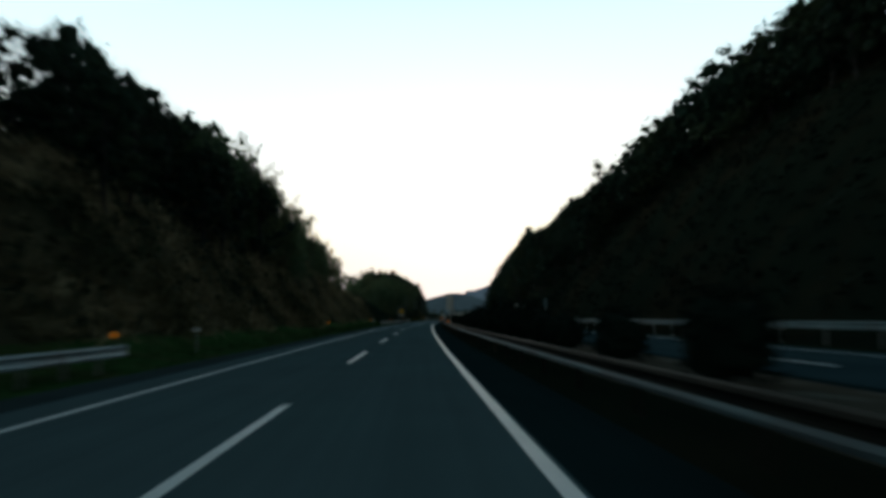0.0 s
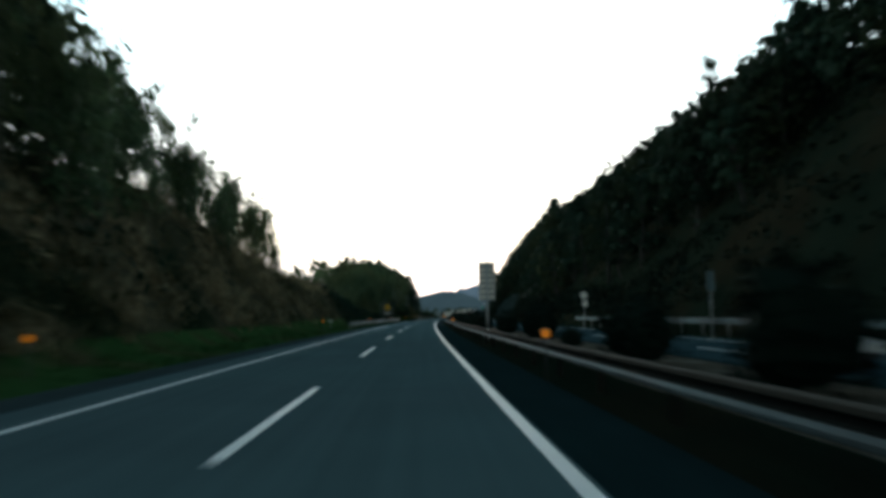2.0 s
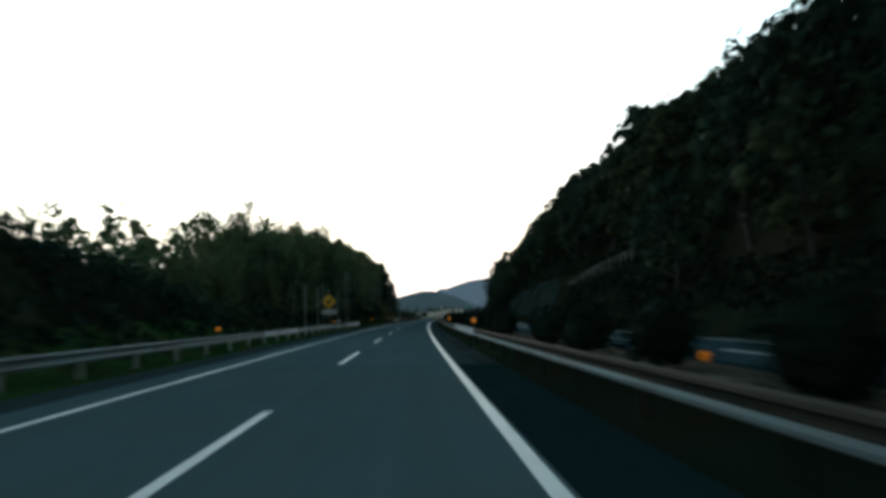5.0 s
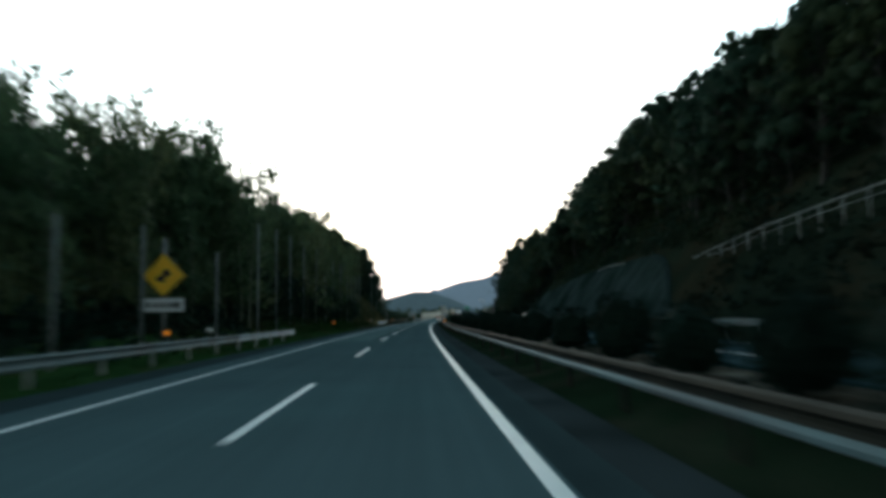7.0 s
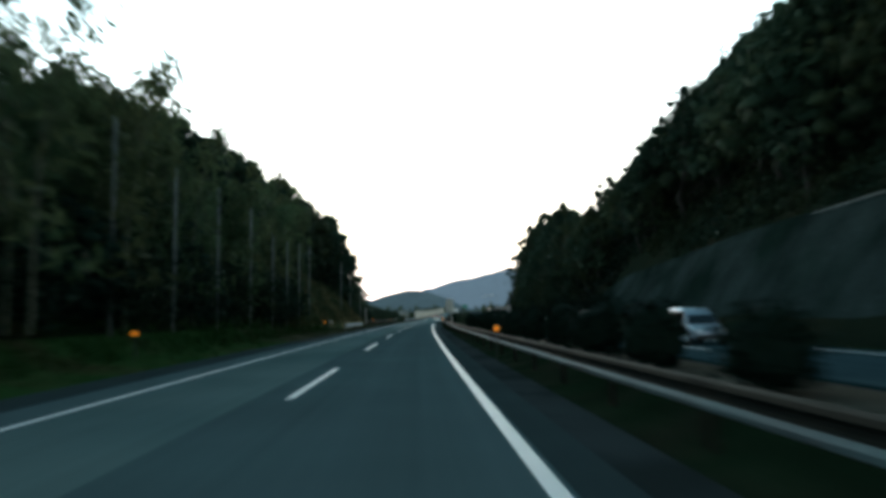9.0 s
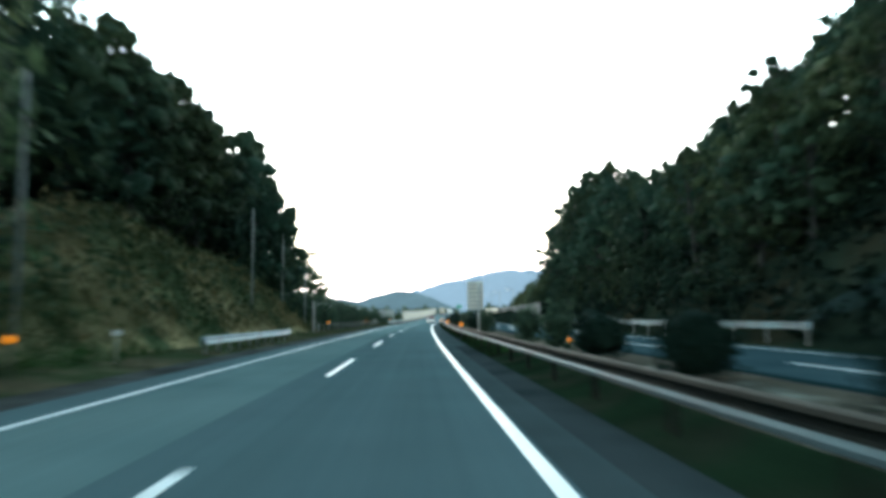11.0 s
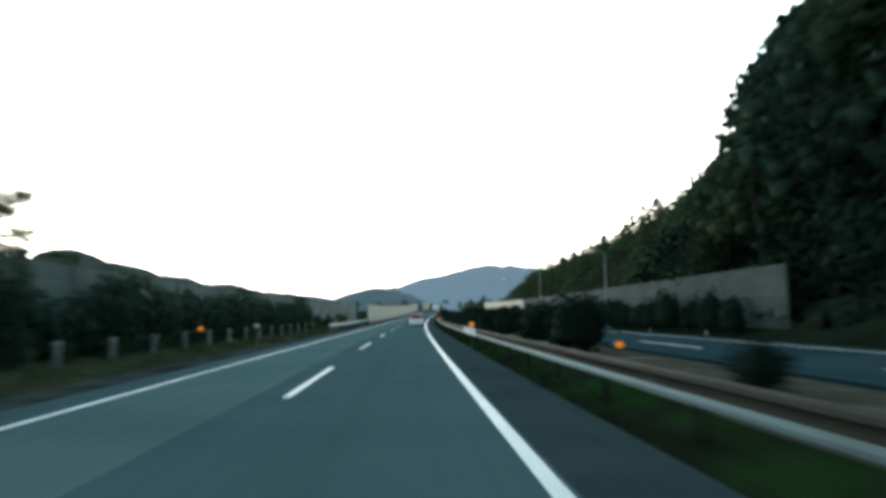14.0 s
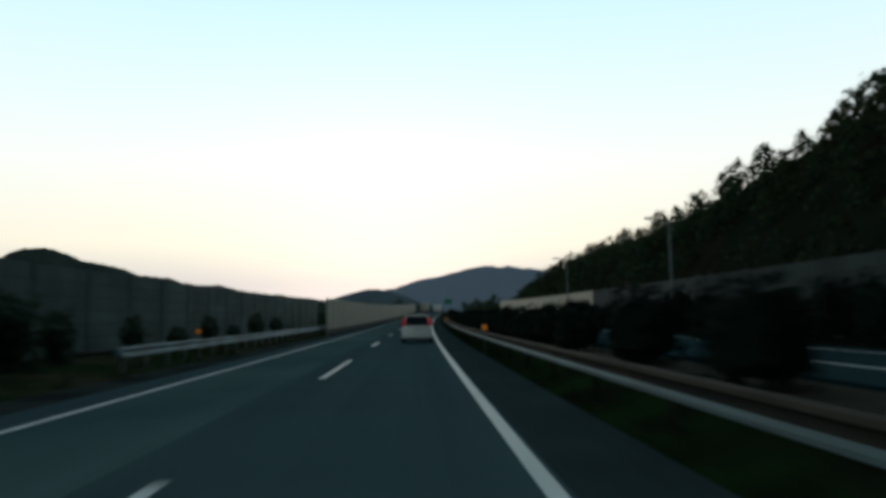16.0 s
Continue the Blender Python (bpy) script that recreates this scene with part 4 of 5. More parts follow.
cover("knoll_dry_grass", 2800, lambda r: (r.uniform(318, 390), -8.6 - 6 * r.random()), STRAW_PALE, 0.26, 106, "dry yellow-brown grass on the roadside knoll", "dry grass", 2.6, -1.0, slim=0.3, spread=3.2, clump=12)
cover("knoll_bush", 800, lambda r: (r.uniform(322, 376), -9.4 - 4.6 * r.random()), HILL_LEAF, 0.3, 114, "low green bushes among the dry grass of the knoll", "undergrowth", spread=3.0, clump=10)
cover("knoll_scrub", 900, lambda r: (r.uniform(366, 402), -11 - 7 * r.random()), HILL_LEAF, 0.3, 111, "dark scrub under the last trees of the knoll", "undergrowth", lift=4.5, spread=3.0, clump=16)
for at, count, mat, seed, text in (((-20, 300), 1300, VERGE, 107, "rough green grass along the near verge"), ((300, 560), 1000, DRY_VERGE, 117, "rough half-dry grass along the near verge")):
    cover("verge_grass", count, lambda r: (r.uniform(*at), -5.9 - 2.6 * r.random() ** 1.4), mat, 0.1, seed, text, "grass", 2.0, -1.2, slim=0.35, spread=4, clump=14)
cover("verge_brush", 1500, lambda r: (r.uniform(248, 336), -7.4 - 2.6 * r.random() ** 0.8), VERGE, 0.17, 113, "olive grass and weeds on the verge below the trees", "grass", 2.2, -1.0, slim=0.35, spread=3.4, clump=12)
cover("median_grass", 1600, lambda r: (r.uniform(335, 520), 5.05 + 0.6 * r.random()), MEDIAN_GRASS, 0.07, 108, "low grass at the foot of the median guardrail", "grass", 2.0, -1.2, slim=0.35, spread=4, clump=12)


# ---------------------------------------------------------------- median shrubs and roadside shrubs
def shrub_mesh(seed, w, h, n, mat, inner=0.84, leaf=0.13):
    """Stem, dense twiggy core and leaf shell of a rounded shrub."""
    rng = np.random.default_rng(seed)

    def lumpy(p):
        lump = 1 + 0.22 * np.sin(p[:, 0] * 5 + seed) * np.cos(p[:, 1] * 4) + 0.12 * np.sin(p[:, 2] * 9)
        boxy = np.linalg.norm(p, axis=1) / (np.abs(p) ** 4).sum(1) ** 0.25
        return p * (lump * (0.35 + 0.65 * boxy))[:, None] * np.array([w / 2, w / 2, h / 2]) + np.array([0, 0, h * 0.52])

    p = rng.normal(size=(n, 3))
    p *= (rng.uniform(inner - 0.14, 1.06, n) ** 0.4 / np.linalg.norm(p, axis=1))[:, None]
    bm = bmesh.new()
    bmesh.ops.create_icosphere(bm, subdivisions=2, radius=inner)
    q = lumpy(np.array([v.co[:] for v in bm.verts]))
    q += rng.normal(size=q.shape) * 0.03
    for v, c in zip(bm.verts, q):
        v.co = c
    core = bpy.data.meshes.new("inner_twigs")
    bm.to_mesh(core)
    bm.free()
    core.materials.append(mat)
    return (tube("stem", [(0, 0, -0.2), (0.03, 0.02, 0.3), (0.0, 0.05, h * 0.6)], [0.05, 0.04, 0.015], BARK, 6), core,
            quad_mesh("foliage", leaf_quads(lumpy(p), leaf, rng), mat))


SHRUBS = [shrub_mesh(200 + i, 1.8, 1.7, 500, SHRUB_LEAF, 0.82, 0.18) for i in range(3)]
rng = random.Random(77)
SOFT = [shrub_mesh(230 + i, 1.7, 2.3, 640, SOFT_LEAF, 0.62, 0.25) for i in range(3)]


def median_shrub(s, size, kinds, label):
    d = 7.6 + rng.uniform(-0.15, 0.15)
    k = 0.84 * size * rng.uniform(0.94, 1.08)
    t = thing("median_shrub", on_road(s, d, ground_z(s, d) - 0.04, rng.uniform(0, 360)) @ Matrix.Diagonal((k, k, k * rng.uniform(0.92, 1.08), 1)), label, "shrub", "median shrubs")
    for n, me in zip(("stem", "inner_growth", "foliage"), rng.choice(kinds)):
        part(n, me, t)


for s in (-6, 1, 7.5, 13.6, 20.4, 27.3, 33.2, 40.2, 48.6, 57.3, 63, 68.9, 76, 91.1, 105, 120.1, 126, 132, 138, 144.5, 151, 157.5, 164, 170.5, 183.4, 188.5, 192.4, 196.4, 200, 203.6, 207,
          211, 216, 222.2, 228.7, 234.9, 243.3, 250.6, 258, 263.2, 268.7, 273, 278.6, 286, 293, 300, 307, 314, 321, 328):
    median_shrub(s, 1.3 if 38 < s < 72 else 1.0, SHRUBS, "dark clipped evergreen shrub in the median soil")
for s in (333.9, 341.7, 363.6, 387, 393.2, 396.8):
    median_shrub(s, 0.86, SOFT, "loose grey-green shrub in the median soil")
for s in (85.2, 403, 417.6, 448.3):
    median_shrub(s, 0.55, SHRUBS, "low young shrub in the median soil")
for s in (373.6, 415.0, 422.2, 433.2, 440.8, 446.6, 452.4, 458.4, 464.4, 471.6):
    median_shrub(s, 1.08, SHRUBS, "broad dark evergreen shrub in the median soil")
s = 476.0
while s < 640:
    median_shrub(s, 1.0, SHRUBS, "dark clipped evergreen shrub in the median soil")
    s += rng.uniform(2.4, 3.2)
s = 383.0
while s < 512:
    m = rng.choice(SOFT)
    k = rng.uniform(1.05, 1.25) if s < 398 else rng.uniform(0.85, 1.2) if s < 470 else rng.uniform(0.4, 0.65)
    t = thing("roadside_shrub", on_road(s, -9.0 + rng.uniform(-0.2, 0.2), 0.1, rng.uniform(0, 360)) @ Matrix.Diagonal((k, k, k * rng.uniform(0.85, 1.3), 1)),
              "soft grey-green upright shrub in front of the barrier", "shrub", "roadside shrubs")
    for n, me in zip(("stem", "inner_growth", "foliage"), m):
        part(n, me, t)
    s += rng.uniform(1.1, 1.6) if s < 400 else rng.uniform(2.0, 3.4) if s < 470 else rng.uniform(4, 8)

s = 433.0
while s < 560:
    k = rng.uniform(1.0, 1.4)
    t = thing("barrier_shrub", on_road(s, 20.5 + rng.uniform(-0.2, 0.2), ground_z(s, 20.5), rng.uniform(0, 360)) @ Matrix.Diagonal((k * 0.8, k * 0.8, k * rng.uniform(0.9, 1.35), 1)),
              "dark upright shrub at the foot of the far barrier", "shrub", "shrubs along the far barrier")
    for n, me in zip(("stem", "inner_growth", "foliage"), rng.choice(SHRUBS)):
        part(n, me, t)
    s += rng.uniform(2.2, 4.6)

# short guard posts with cap in the verge before the barrier
gp_body = block("shaft", (0.19, 0.19, 0.95), POLE, (0, 0, 0.3), 0.02)
gp_cap = block("cap", (0.22, 0.22, 0.1), POST, (0, 0, 0.82), 0.02)
for i in range(21):
    s = 381.9 + 4.05 * i
    t = thing("guard_post", on_road(s, -8.0, 0.05), "short grey concrete guard post in the verge", "post", "guard posts")
    part("shaft", gp_body, t)
    part("cap", gp_cap, t)


# ---------------------------------------------------------------- delineators
def disc(name, r, depth, mat):
    bm = bmesh.new()
    bmesh.ops.create_cone(bm, cap_ends=True, segments=20, radius1=r, radius2=r * 0.9, depth=depth, matrix=Matrix.Rotation(math.pi / 2, 4, "X"))
    me = bpy.data.meshes.new(name)
    bm.to_mesh(me)
    bm.free()
    me.materials.append(mat)
    return me


d_pole = tube("pole", [(0, 0.03, -0.5), (0, 0.03, 1.05)], [0.02, 0.02], TRIM, 8)
d_ring = disc("housing", 0.125, 0.04, BLACK)
d_lens = disc("lens", 0.11, 0.05, AMBER)


def delineator(s, d, z=0.0, label="round amber reflector on a slim steel post, headlight return as glow"):
    t = thing("delineator", on_road(s, d, z), label, "delineator", "amber delineators")
    part("pole", d_pole, t)
    part("housing", d_ring, t, at=pose(0, 0, 1.07))
    part("lens", d_lens, t, at=pose(0, -0.012, 1.07))


for s in (24.4, 76.2, 127.3, 178.0, 225.2, 277.2, 324.2, 381.9, 425.5, 479.5, 530):
    delineator(s, -7.0)
for s in (75.2, 127.0, 174.8, 200.6, 277.0, 353.4, 381.2, 424.9, 476.0, 525.0):
    delineator(s, 5.05, 0.2 if 170 < s < 205 else 0.0)
for s in (56.5, 107, 157, 207.6, 257, 335.6, 413, 460.2, 510):
    delineator(s, 8.3, -0.48, "round amber reflector beside the oncoming lanes, headlight return as glow")

# small white distance plates on stakes
stake = tube("stake", [(0, 0, -0.4), (0, 0, 1.1)], [0.025, 0.025], POST, 6)
plate = block("plate", (0.34, 0.02, 0.16), WHITE, (0, -0.03, 1.08), 0.01)
for s, d in ((33.5, -7.2), (134, -7.2), (232, -7.3), (331, -7.3), (434.3, -6.4)):
    t = thing("distance_marker", on_road(s, d), "small white plate on a thin stake in the verge", "marker", "distance markers")
    part("stake", stake, t)
    part("plate", plate, t)


# ---------------------------------------------------------------- signs
def diamond(name, half, depth, mat, y):
    v = [(0, 0, -half), (half, 0, 0), (0, 0, half), (-half, 0, 0)]
    verts = [(x, y, z) for x, _, z in v] + [(x, y + depth, z) for x, _, z in v]
    faces = [(0, 1, 2, 3), (7, 6, 5, 4)] + [(i, i + 4, (i + 1) % 4 + 4, (i + 1) % 4) for i in range(4)]
    return mesh_data(name, verts, faces, mat)


def warning_sign():
    t = thing("warning_sign", on_road(227.2, -7.85), "yellow diamond warning sign with black pictogram over a white plate", "road sign")
    part("pole", tube("pole", [(0, 0.1, -0.4), (0, 0.1, 4.9)], [0.06, 0.06], POST, 10), t)
    face = part("diamond", diamond("diamond", 0.9, 0.03, SIGN_YELLOW, 0.0), t, "yellow diamond plate", pose(0, 0, 3.36))
    part("border", diamond("border", 0.85, 0.002, BLACK, -0.004), face, "thin black border line")
    part("field", diamond("field", 0.81, 0.002, SIGN_YELLOW, -0.008), face)
    # pictogram: a vehicle on a slope with its tilted body
    for nm, size, x, z, r in (("pictogram_body", (0.6, 0.004, 0.18), 0.0, -0.03, 28), ("pictogram_top", (0.28, 0.004, 0.17), 0.07, 0.14, 28),
                              ("pictogram_base", (0.42, 0.004, 0.1), -0.11, -0.2, -8)):
        part(nm, block(nm, size, BLACK), face, at=pose(x, -0.012, z, 0, -r, 0))
    sub = part("sub_plate", block("sub_plate", (1.66, 0.03, 0.54), WHITE, bevel=0.008), t, "white sub-plate", pose(0, 0, 2.16))
    for i in range(5):
        part("text_bar", block("text_bar", (0.15 if i < 4 else 0.24, 0.004, 0.24), BLACK), sub, at=pose(-0.58 + 0.28 * i, -0.018, 0))


def panel_sign(s, d, z0, z1, width, label, off=0.0):
    """The ribbed back of a tall sign board on a single post."""
    t = thing("sign_board", on_road(s, d), label, "road sign", "sign backs in the median")
    h = z1 - z0
    part("post", tube("post", [(off, -0.09, -0.4), (off, -0.09, z1 + 0.05)], [0.062, 0.062], PALE_STEEL, 12), t)
    n = 7
    bd = block("board", (width, 0.04, h / n - 0.002), SIGN_BACK, bevel=0.004)
    rb = block("rib", (width * 0.97, 0.03, 0.075), POST, bevel=0.004)
    for i in range(n):
        b = part("board", bd, t, at=pose(0, 0.03, z0 + h * (i + 0.5) / n))
        part("rib", rb, b, "dull grey stiffening rib", pose(0, -0.036, -h / n / 2 + 0.04))


warning_sign()
panel_sign(99.6, 5.95, 2.3, 4.45, 0.9, "ribbed grey back of a tall sign board in the median")
panel_sign(353.4, 5.95, 1.97, 3.77, 1.0, "ribbed beige back of a sign board in the median", 0.2)


def round_sign():
    t = thing("round_sign", on_road(133, 18.6, 0), "pale back of a round sign with a square plate below", "road sign")
    part("pole", tube("pole", [(0, 0.06, -0.4), (0, 0.06, 3.7)], [0.05, 0.05], POST, 10), t)
    part("disc", disc("disc", 0.36, 0.03, SIGN_BACK), t, at=pose(0, 0, 3.35))
    part("plate", block("plate", (0.55, 0.03, 0.6), SIGN_BACK, bevel=0.01), t, at=pose(0.1, 0, 2.55))


round_sign()
t = thing("oval_sign", on_road(100, 18.8), "dark back of a narrow upright sign on the far verge", "road sign")
part("pole", tube("pole", [(0, 0.06, -0.4), (0, 0.06, 3.3)], [0.045, 0.045], POST, 10), t)
part("board", block("board", (0.42, 0.03, 1.15), DULL_STEEL, bevel=0.012), t, at=pose(0, 0, 3.3))
stub = tube("shaft", [(0, 0, -0.3), (0, 0, 0.95), (0, 0, 1.0)], [0.06, 0.06, 0.04], WHITE, 10)
for s in (384.5, 391.5, 398.5, 409, 417, 437, 448, 460, 472):
    t = thing("verge_post", on_road(s, 20.5, 0.15), "short white post on the far verge", "post", "far verge posts")
    part("shaft", stub, t)


def guide_sign():
    t = thing("guide_sign", on_road(760, 4.9, 0), "distant green guide sign over the median", "road sign")
    part("pole", tube("pole", [(0, 0.1, -0.3), (0, 0.1, 5.6)], [0.1, 0.09], POST, 10), t)
    part("board", block("board", (3.2, 0.08, 2.0), GREEN_SIGN, bevel=0.02), t, at=pose(0, 0, 4.7))


guide_sign()

# ---------------------------------------------------------------- poles
for s, d, h in ((210, -7.8, 4.5), (218.1, -7.8, 4.6), (226.4, -8.4, 5.3), (234.9, -7.8, 5.0), (244.5, -7.8, 7.7), (254.5, -8.6, 8.5), (264.9, -9.4, 9.1), (272.3, -9.4, 8.8), (281, -9.4, 9.5), (288.2, -9.4, 8.9),
                (295.8, -9.4, 9.3), (304, -9.4, 9.3), (310.5, -9.2, 8.2), (316.5, -9.2, 8.2), (322.5, -9.2, 8.6), (328.5, -9.2, 8.9), (361.6, -10.0, 9.7), (373.3, -10.0, 9.2), (373.75, -10.1, 9.2), (380.1, -9.1, 6.0)):
    t = thing("pole", on_road(s, d), "slim grey pole standing in front of the trees", "pole", "roadside poles")
    part("shaft", tube("shaft", [(0, 0, -0.5), (0, 0, h - 0.03), (0, 0, h)], [0.075, 0.065, 0.05], POLE, 10), t)
t = thing("barrier_end_post", on_road(378.8, -8.0), "pale steel post at the start of the barrier", "post")
part("shaft", block("shaft", (0.2, 0.2, 3.4), POST, (0, 0, 1.4), 0.02), t)

fence = thing("wire_fence", on_road(382, -8.5), "wire mesh fence on slim steel posts leading to the barrier", "fence")
back = on_road(382, -8.5).inverted()
fence_post = tube("post", [(0, 0, -0.4), (0, 0, 3.12), (0, 0, 3.15)], [0.04, 0.04, 0.03], POST, 8)
for i in range(4):
    part("post", fence_post, fence, at=back @ on_road(385 + 3 * i, -8.5))
for i in range(9):
    part("wire", tube("wire", [back @ W(s, -8.5, 0.6 + 0.31 * i) for s in (379.8, 386, 390, 394)], [0.012 if i < 8 else 0.022] * 4, POST, 5), fence)


def street_lamp(s, d, h):
    """A tapered steel column with a short arm and lamp head over the oncoming lanes."""
    t = thing("street_lamp", on_road(s, d), "slim grey lamp column with a short arm, unlit", "street lamp", "lamp columns on the far verge")
    part("column", tube("column", [(0, 0, -0.4), (0, 0, h * 0.6), (0, 0, h)], [0.11, 0.085, 0.06], POLE, 12), t)
    part("arm", tube("arm", [(0, 0, h - 0.1), (-0.4, 0, h + 0.1), (-1.1, 0, h + 0.15)], [0.05, 0.045, 0.035], POLE, 8), t)
    head = part("lamp_head", block("lamp_head", (0.75, 0.26, 0.14), SIGN_BACK, bevel=0.04), t, "pale lamp head", pose(-1.35, 0, h + 0.15))
    part("glass", block("glass", (0.5, 0.2, 0.03), WHITE, bevel=0.01), head, at=pose(-0.05, 0, -0.08))


for s, d, h in ((460, 20.25, 7.1), (498.5, 20.25, 8.0), (537, 20.25, 8.0)):
    street_lamp(s, d, h)


# ---------------------------------------------------------------- distance
def skyline(name, away, depth, peaks, seed, mat, label, rough=0.05):
    """A long ridge across the view. peaks: bearing and height over the horizon in degrees, and half width in degrees, as seen from the far end of the drive."""
    x0, y0 = W(447, 2.4).xy
    left, right = min(b - 2.2 * w for b, e, w in peaks), max(b + 2.2 * w for b, e, w in peaks)
    n, m = 150, 16
    verts, faces = [], []
    for i in range(n + 1):
        b = left + (right - left) * i / n
        high = 7 + sum((away / math.cos(radians(b)) * math.tan(radians(e)) * math.exp(-abs((b - c) / w) ** 2.2)) ** 6 for c, e, w in peaks) ** (1 / 6)
        x = x0 + away * math.tan(radians(b))
        for j in range(m + 1):
            v = 2 * j / m - 1
            q = Vector((b * 0.8 + seed, v * 2.0, seed))
            f = 1 + rough * (noise.noise(q) + 0.6 * noise.noise(q * 3.1) + 0.4 * noise.noise(q * 9.0))
            verts.append((x, y0 + away + depth * v, high * f * (1 - abs(v) ** 1.6) - 6))
    for i in range(n):
        for j in range(m):
            a = i * (m + 1) + j
            faces.append((a, a + m + 1, a + m + 2, a + 1))
    return solid(name, mesh_data(name, verts, faces, mat, smooth=True), label, "hill", kind="structure")


skyline("backdrop_hill", 900, 70, ((-20.2, 5.3, 5.0), (-16.2, 4.2, 4.0), (-12.6, 3.3, 4.4), (-26.0, 4.0, 6.0)), 7.0, NEAR_HILL, "rounded wooded hill beyond the barrier", 0.03)
skyline("backdrop_hill", 1150, 90, ((-9.5, 2.7, 6.0), (-4.5, 1.95, 5.0)), 17.0, NEAR_HILL, "low wooded rise beyond the barrier", 0.08)
skyline("backdrop_hill", 1900, 250, ((3.2, 2.25, 4.5), (-2.6, 1.75, 4.0)), 3.0, FAR_HILL, "dark wooded hill in the distance, haze in its colour and glow")
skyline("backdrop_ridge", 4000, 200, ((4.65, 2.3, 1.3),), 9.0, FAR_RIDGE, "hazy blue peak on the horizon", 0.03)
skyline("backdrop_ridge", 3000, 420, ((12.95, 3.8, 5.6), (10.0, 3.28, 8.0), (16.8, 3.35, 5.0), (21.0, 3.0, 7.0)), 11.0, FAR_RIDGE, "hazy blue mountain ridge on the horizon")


# ---------------------------------------------------------------- vehicles
def loft(name, rings, mat, smooth=True):
    """A closed body through rings of equal length, capped at both ends."""
    k = len(rings[0])
    verts = [p for r in rings for p in r]
    faces = []
    for i in range(len(rings) - 1):
        for j in range(k):
            a, b = i * k + j, i * k + (j + 1) % k
            faces.append((a, b, b + k, a + k))
    faces.append(tuple(range(k))[::-1])
    faces.append(tuple(range(len(verts) - k, len(verts))))
    me = mesh_data(name, verts, faces, mat, smooth)
    return me


def ring(y, half, z0, z1, top=0.9, n=4):
    """A rounded cross-section of a car body at y."""
    pts = []
    r = min(0.14, (z1 - z0) * 0.4)
    for cx, cz, a0 in ((half - r, z0 + r, -90), (half * top - r, z1 - r, 0), (-half * top + r, z1 - r, 90), (-half + r, z0 + r, 180)):
        for i in range(n + 1):
            a = radians(a0 + 90 * i / n)
            pts.append((cx + r * math.cos(a), y, cz + r * math.sin(a)))
    return pts


def wheel_part(parent, x, y, r):
    bm = bmesh.new()
    bmesh.ops.create_cone(bm, cap_ends=True, segments=24, radius1=r, radius2=r, depth=0.2, matrix=Matrix.Rotation(math.pi / 2, 4, "Y"))
    bmesh.ops.bevel(bm, geom=[e for e in bm.edges if len(e.link_faces) == 2 and e.calc_face_angle() > 1], offset=0.03, segments=2, affect="EDGES")
    me = bpy.data.meshes.new("tyre")
    bm.to_mesh(me)
    bm.free()
    me.materials.append(RUBBER)
    w = part("wheel", me, parent, "black rubber tyre", pose(x, y, r))
    bm = bmesh.new()
    bmesh.ops.create_cone(bm, cap_ends=True, segments=16, radius1=r * 0.62, radius2=r * 0.55, depth=0.215, matrix=Matrix.Rotation(math.pi / 2, 4, "Y"))
    me = bpy.data.meshes.new("rim")
    bm.to_mesh(me)
    bm.free()
    me.materials.append(STEEL)
    part("rim", me, w)


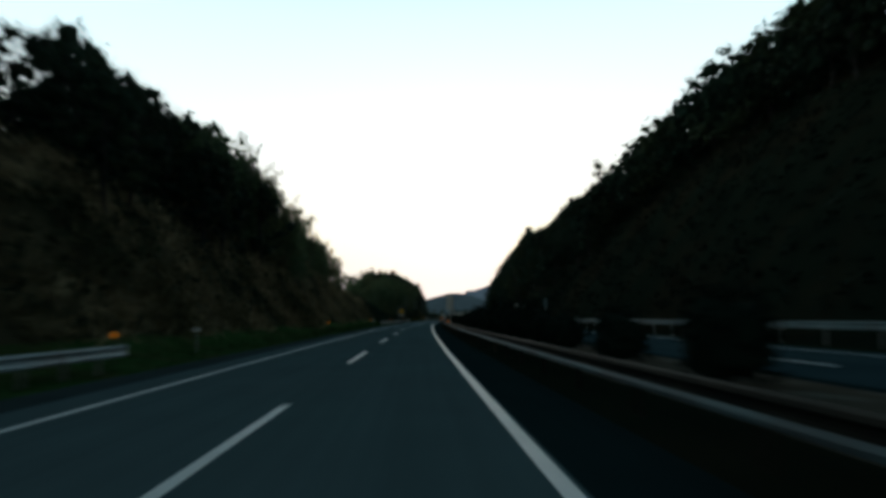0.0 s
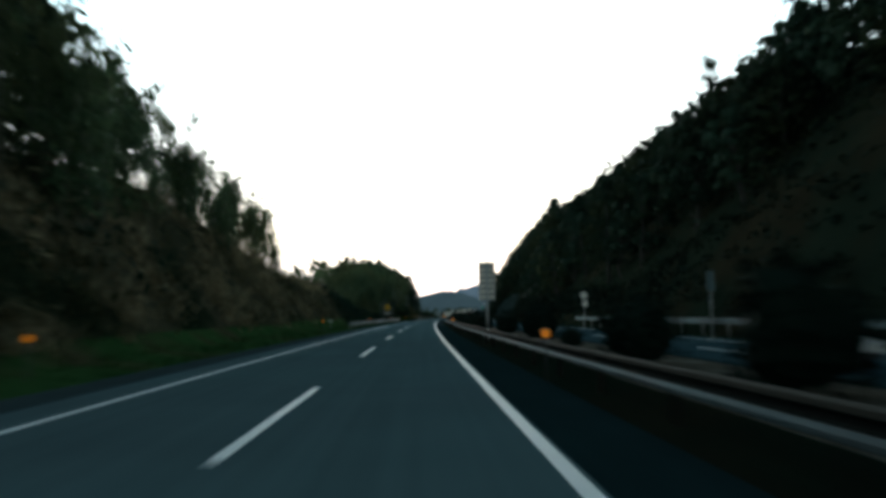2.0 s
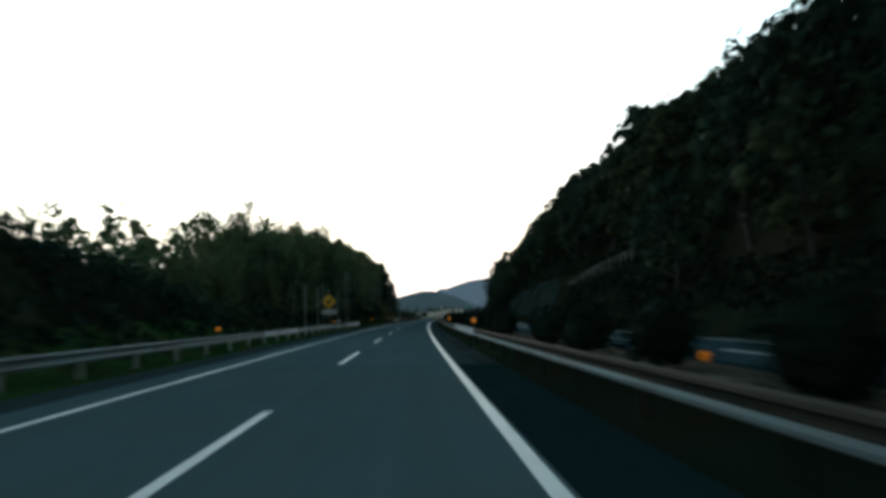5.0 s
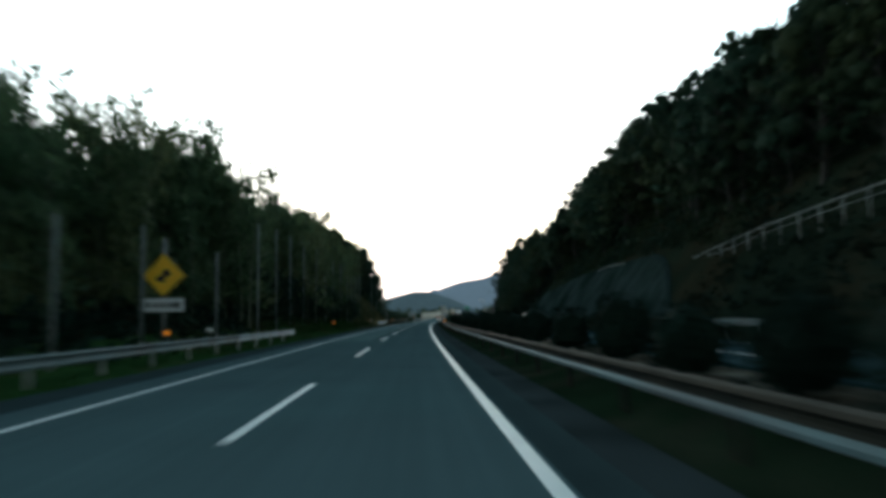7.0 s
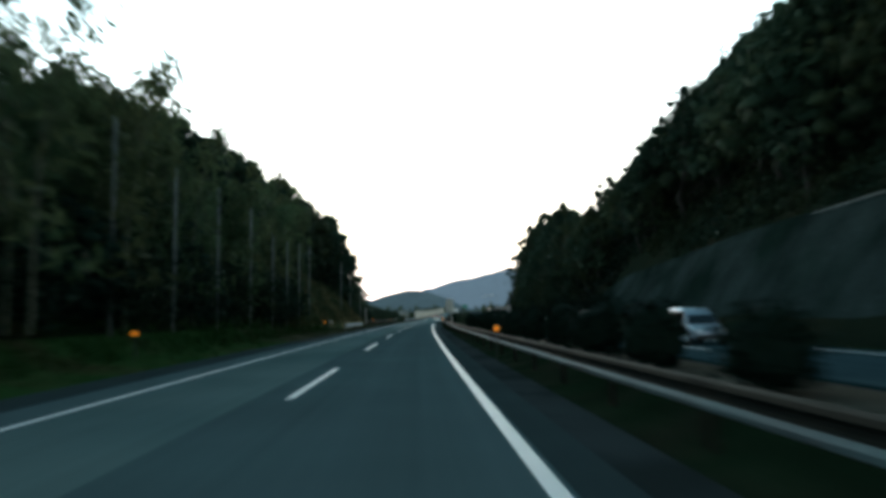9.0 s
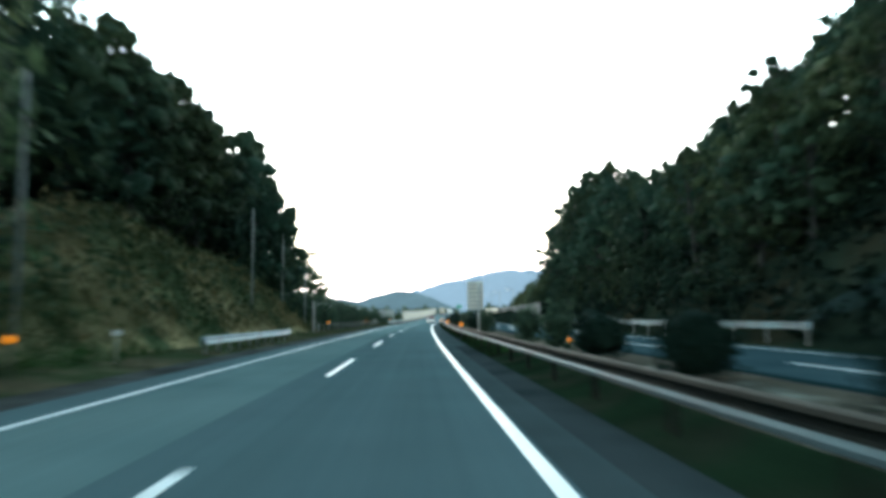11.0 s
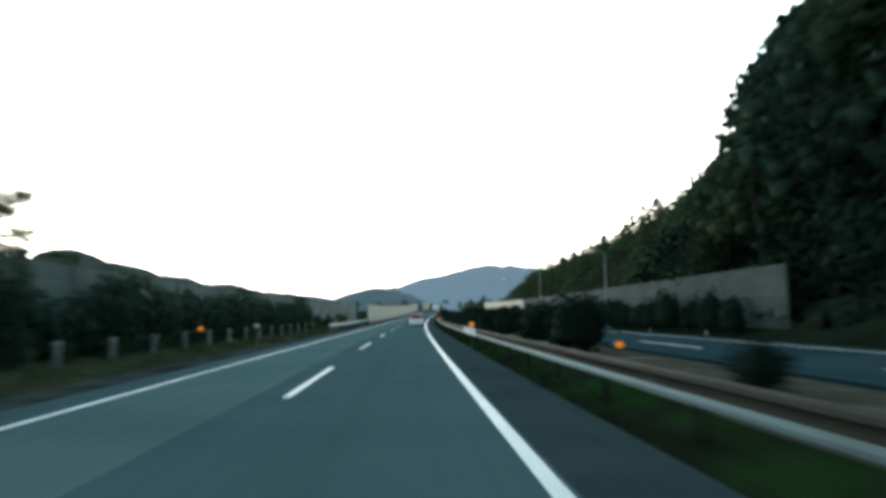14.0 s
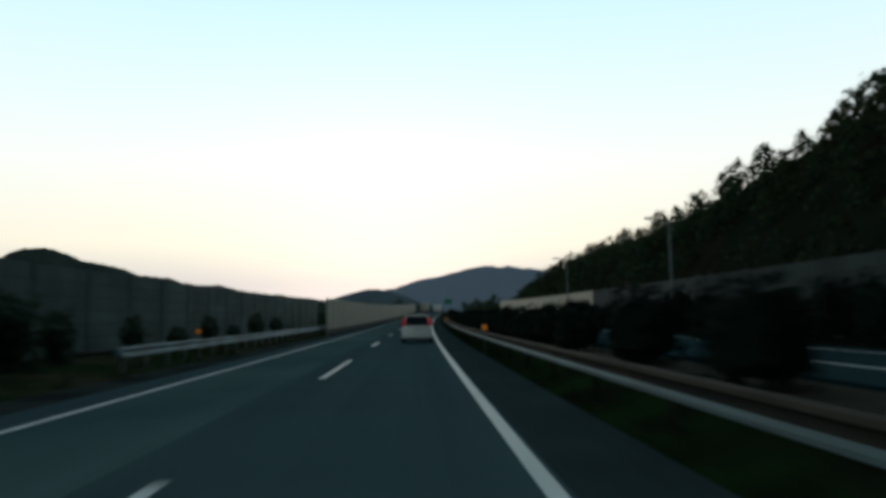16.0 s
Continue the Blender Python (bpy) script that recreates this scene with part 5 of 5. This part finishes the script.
def small_car(at, paint, label, half=0.86, length=4.3, height=1.62, lit=False):
    """A tall hatchback, its rear towards -y."""
    t = thing("car", at, label, "car")
    y0, y1 = -length / 2, length / 2
    part("body", loft("body", [ring(y0 - 0.02, half * 0.9, 0.36, 0.9, 0.97), ring(y0 + 0.12, half, 0.28, 1.0, 0.97), ring(y0 + 0.9, half, 0.24, 1.02, 0.97), ring(0.5, half, 0.24, 1.0, 0.97),
                               ring(y1 - 0.95, half, 0.26, 0.97, 0.95), ring(y1 - 0.2, half * 0.95, 0.3, 0.78, 0.93), ring(y1, half * 0.82, 0.36, 0.64, 0.93)], paint), t)
    part("cabin", loft("cabin", [ring(y0 + 0.08, half * 0.93, 0.9, 1.02, 0.95), ring(y0 + 0.3, half * 0.92, 0.9, height - 0.06, 0.84), ring(y0 + 0.55, half * 0.92, 0.9, height, 0.83),
                                 ring(0.2, half * 0.93, 0.9, height - 0.01, 0.83), ring(y1 - 1.35, half * 0.92, 0.9, 1.38, 0.86), ring(y1 - 0.95, half * 0.9, 0.88, 0.98, 0.95)], paint), t)
    part("rear_window", loft("rear_window", [[(-half * 0.74, y0 + 0.01, 1.03), (half * 0.74, y0 + 0.01, 1.03), (half * 0.66, y0 + 0.22, height - 0.08), (-half * 0.66, y0 + 0.22, height - 0.08)],
                                             [(-half * 0.74, y0 + 0.13, 1.03), (half * 0.74, y0 + 0.13, 1.03), (half * 0.66, y0 + 0.34, height - 0.08), (-half * 0.66, y0 + 0.34, height - 0.08)]], GLASS, False), t, "dark rear window")
    part("windscreen", loft("windscreen", [[(-half * 0.76, y1 - 0.93, 1.0), (half * 0.76, y1 - 0.93, 1.0), (half * 0.68, y1 - 1.33, 1.4), (-half * 0.68, y1 - 1.33, 1.4)],
                                           [(-half * 0.76, y1 - 1.0, 1.0), (half * 0.76, y1 - 1.0, 1.0), (half * 0.68, y1 - 1.4, 1.4), (-half * 0.68, y1 - 1.4, 1.4)]], GLASS, False), t, "dark windscreen")
    for sx in (-1, 1):
        for ya, yb in ((y0 + 0.6, -0.25), (-0.15, y1 - 1.55)):
            q = [(sx * half * 0.935, ya, 1.05), (sx * half * 0.935, yb, 1.05), (sx * half * 0.825, yb, height - 0.2), (sx * half * 0.825, ya, height - 0.2)]
            part("side_window", loft("side_window", [q, [(x - sx * 0.05, y, z) for x, y, z in q]], GLASS, False), t, "dark side window")
        part("tail_lamp", block("tail_lamp", (0.16, 0.12, 0.52), TAIL, bevel=0.03), t, "tall red tail lamp", pose(sx * half * 0.85, y0 + 0.12, 1.2, 10, -sx * 6, 0))
        part("mirror", block("mirror", (0.18, 0.1, 0.14), TRIM, bevel=0.03), t, at=pose(sx * (half + 0.06), y1 - 1.5, 1.06))
        part("headlamp", block("headlamp", (0.3, 0.14, 0.11), LAMP if lit else WHITE, bevel=0.03), t, at=pose(sx * half * 0.66, y1 - 0.08, 0.68))
        for y in (y0 + 0.75, y1 - 0.8):
            wheel_part(t, sx * (half - 0.1), y, 0.31)
    bumper = part("rear_bumper", block("rear_bumper", (half * 1.84, 0.24, 0.3), paint, bevel=0.06), t, at=pose(0, y0 + 0.02, 0.44))
    part("lower_trim", block("lower_trim", (half * 1.5, 0.16, 0.12), TRIM, bevel=0.03), bumper, "black lower trim", pose(0, 0.03, -0.17))
    part("front_bumper", block("front_bumper", (half * 1.6, 0.2, 0.2), TRIM, bevel=0.04), t, "black lower grille", pose(0, y1 - 0.08, 0.36))
    part("plate", block("plate", (0.33, 0.02, 0.165), PLATE), t, "white plate without readable text", pose(0, y0 - 0.06, 0.82))
    part("roof_spoiler", block("roof_spoiler", (half * 1.45, 0.2, 0.04), paint, bevel=0.012), t, at=pose(0, y0 + 0.3, height - 0.03))
    return t


def box_truck(at, label, body, width=2.3, height=3.3, length=7.5):
    """A box truck, its rear towards -y."""
    t = thing("truck", at, label, "truck")
    part("cargo_box", block("cargo_box", (width, length * 0.72, height - 0.95), body, bevel=0.05), t, at=pose(0, -length * 0.14, 0.95 + (height - 0.95) / 2))
    part("cab", block("cab", (width * 0.94, length * 0.24, 1.9), body, bevel=0.12, taper=0.92), t, at=pose(0, length * 0.36, 1.55))
    part("chassis", block("chassis", (width * 0.8, length * 0.95, 0.3), TRIM, bevel=0.02), t, at=pose(0, 0, 0.75))
    part("windscreen", block("windscreen", (width * 0.8, 0.04, 0.7), GLASS, bevel=0.01), t, at=pose(0, length * 0.48, 2.0, -6))
    part("rear_doors", block("rear_doors", (width * 0.92, 0.04, height - 1.15), body, bevel=0.01), t, at=pose(0, -length * 0.5 - 0.01, 0.98 + (height - 0.95) / 2))
    for sx in (-1, 1):
        part("tail_lamp", block("tail_lamp", (0.3, 0.06, 0.14), TAIL, bevel=0.01), t, "red tail lamp", pose(sx * width * 0.36, -length * 0.48, 0.72))
        for y in (-length * 0.3, length * 0.34):
            wheel_part(t, sx * (width / 2 - 0.16), y, 0.42)
    return t


small_car(on_road(492, 2.35), CAR_WHITE, "pearl white tall hatchback with high red tail lamps on the carriageway", 0.88)
box_truck(on_road(690, 3.0), "white box truck far ahead on the carriageway", WHITE, 2.3, 3.0)
box_truck(on_road(700, -1.5), "cream box truck far ahead in the outer lane", WALL_BEIGE, 2.45, 3.6, 9)
small_car(on_road(288, 15.9, 0, 180), CAR_SILVER, "silver-blue minivan on the oncoming carriageway", 0.86, 4.2, 1.75)
small_car(on_road(78.5, 13.2, 0, 180), CAR_WHITE, "white compact van on the oncoming carriageway", 0.8, 3.5, 1.85)
small_car(on_road(446, 14.0, 0, 180), CAR_DARK, "dark compact car with lit headlamps on the oncoming carriageway", 0.84, 4.0, 1.5, True)
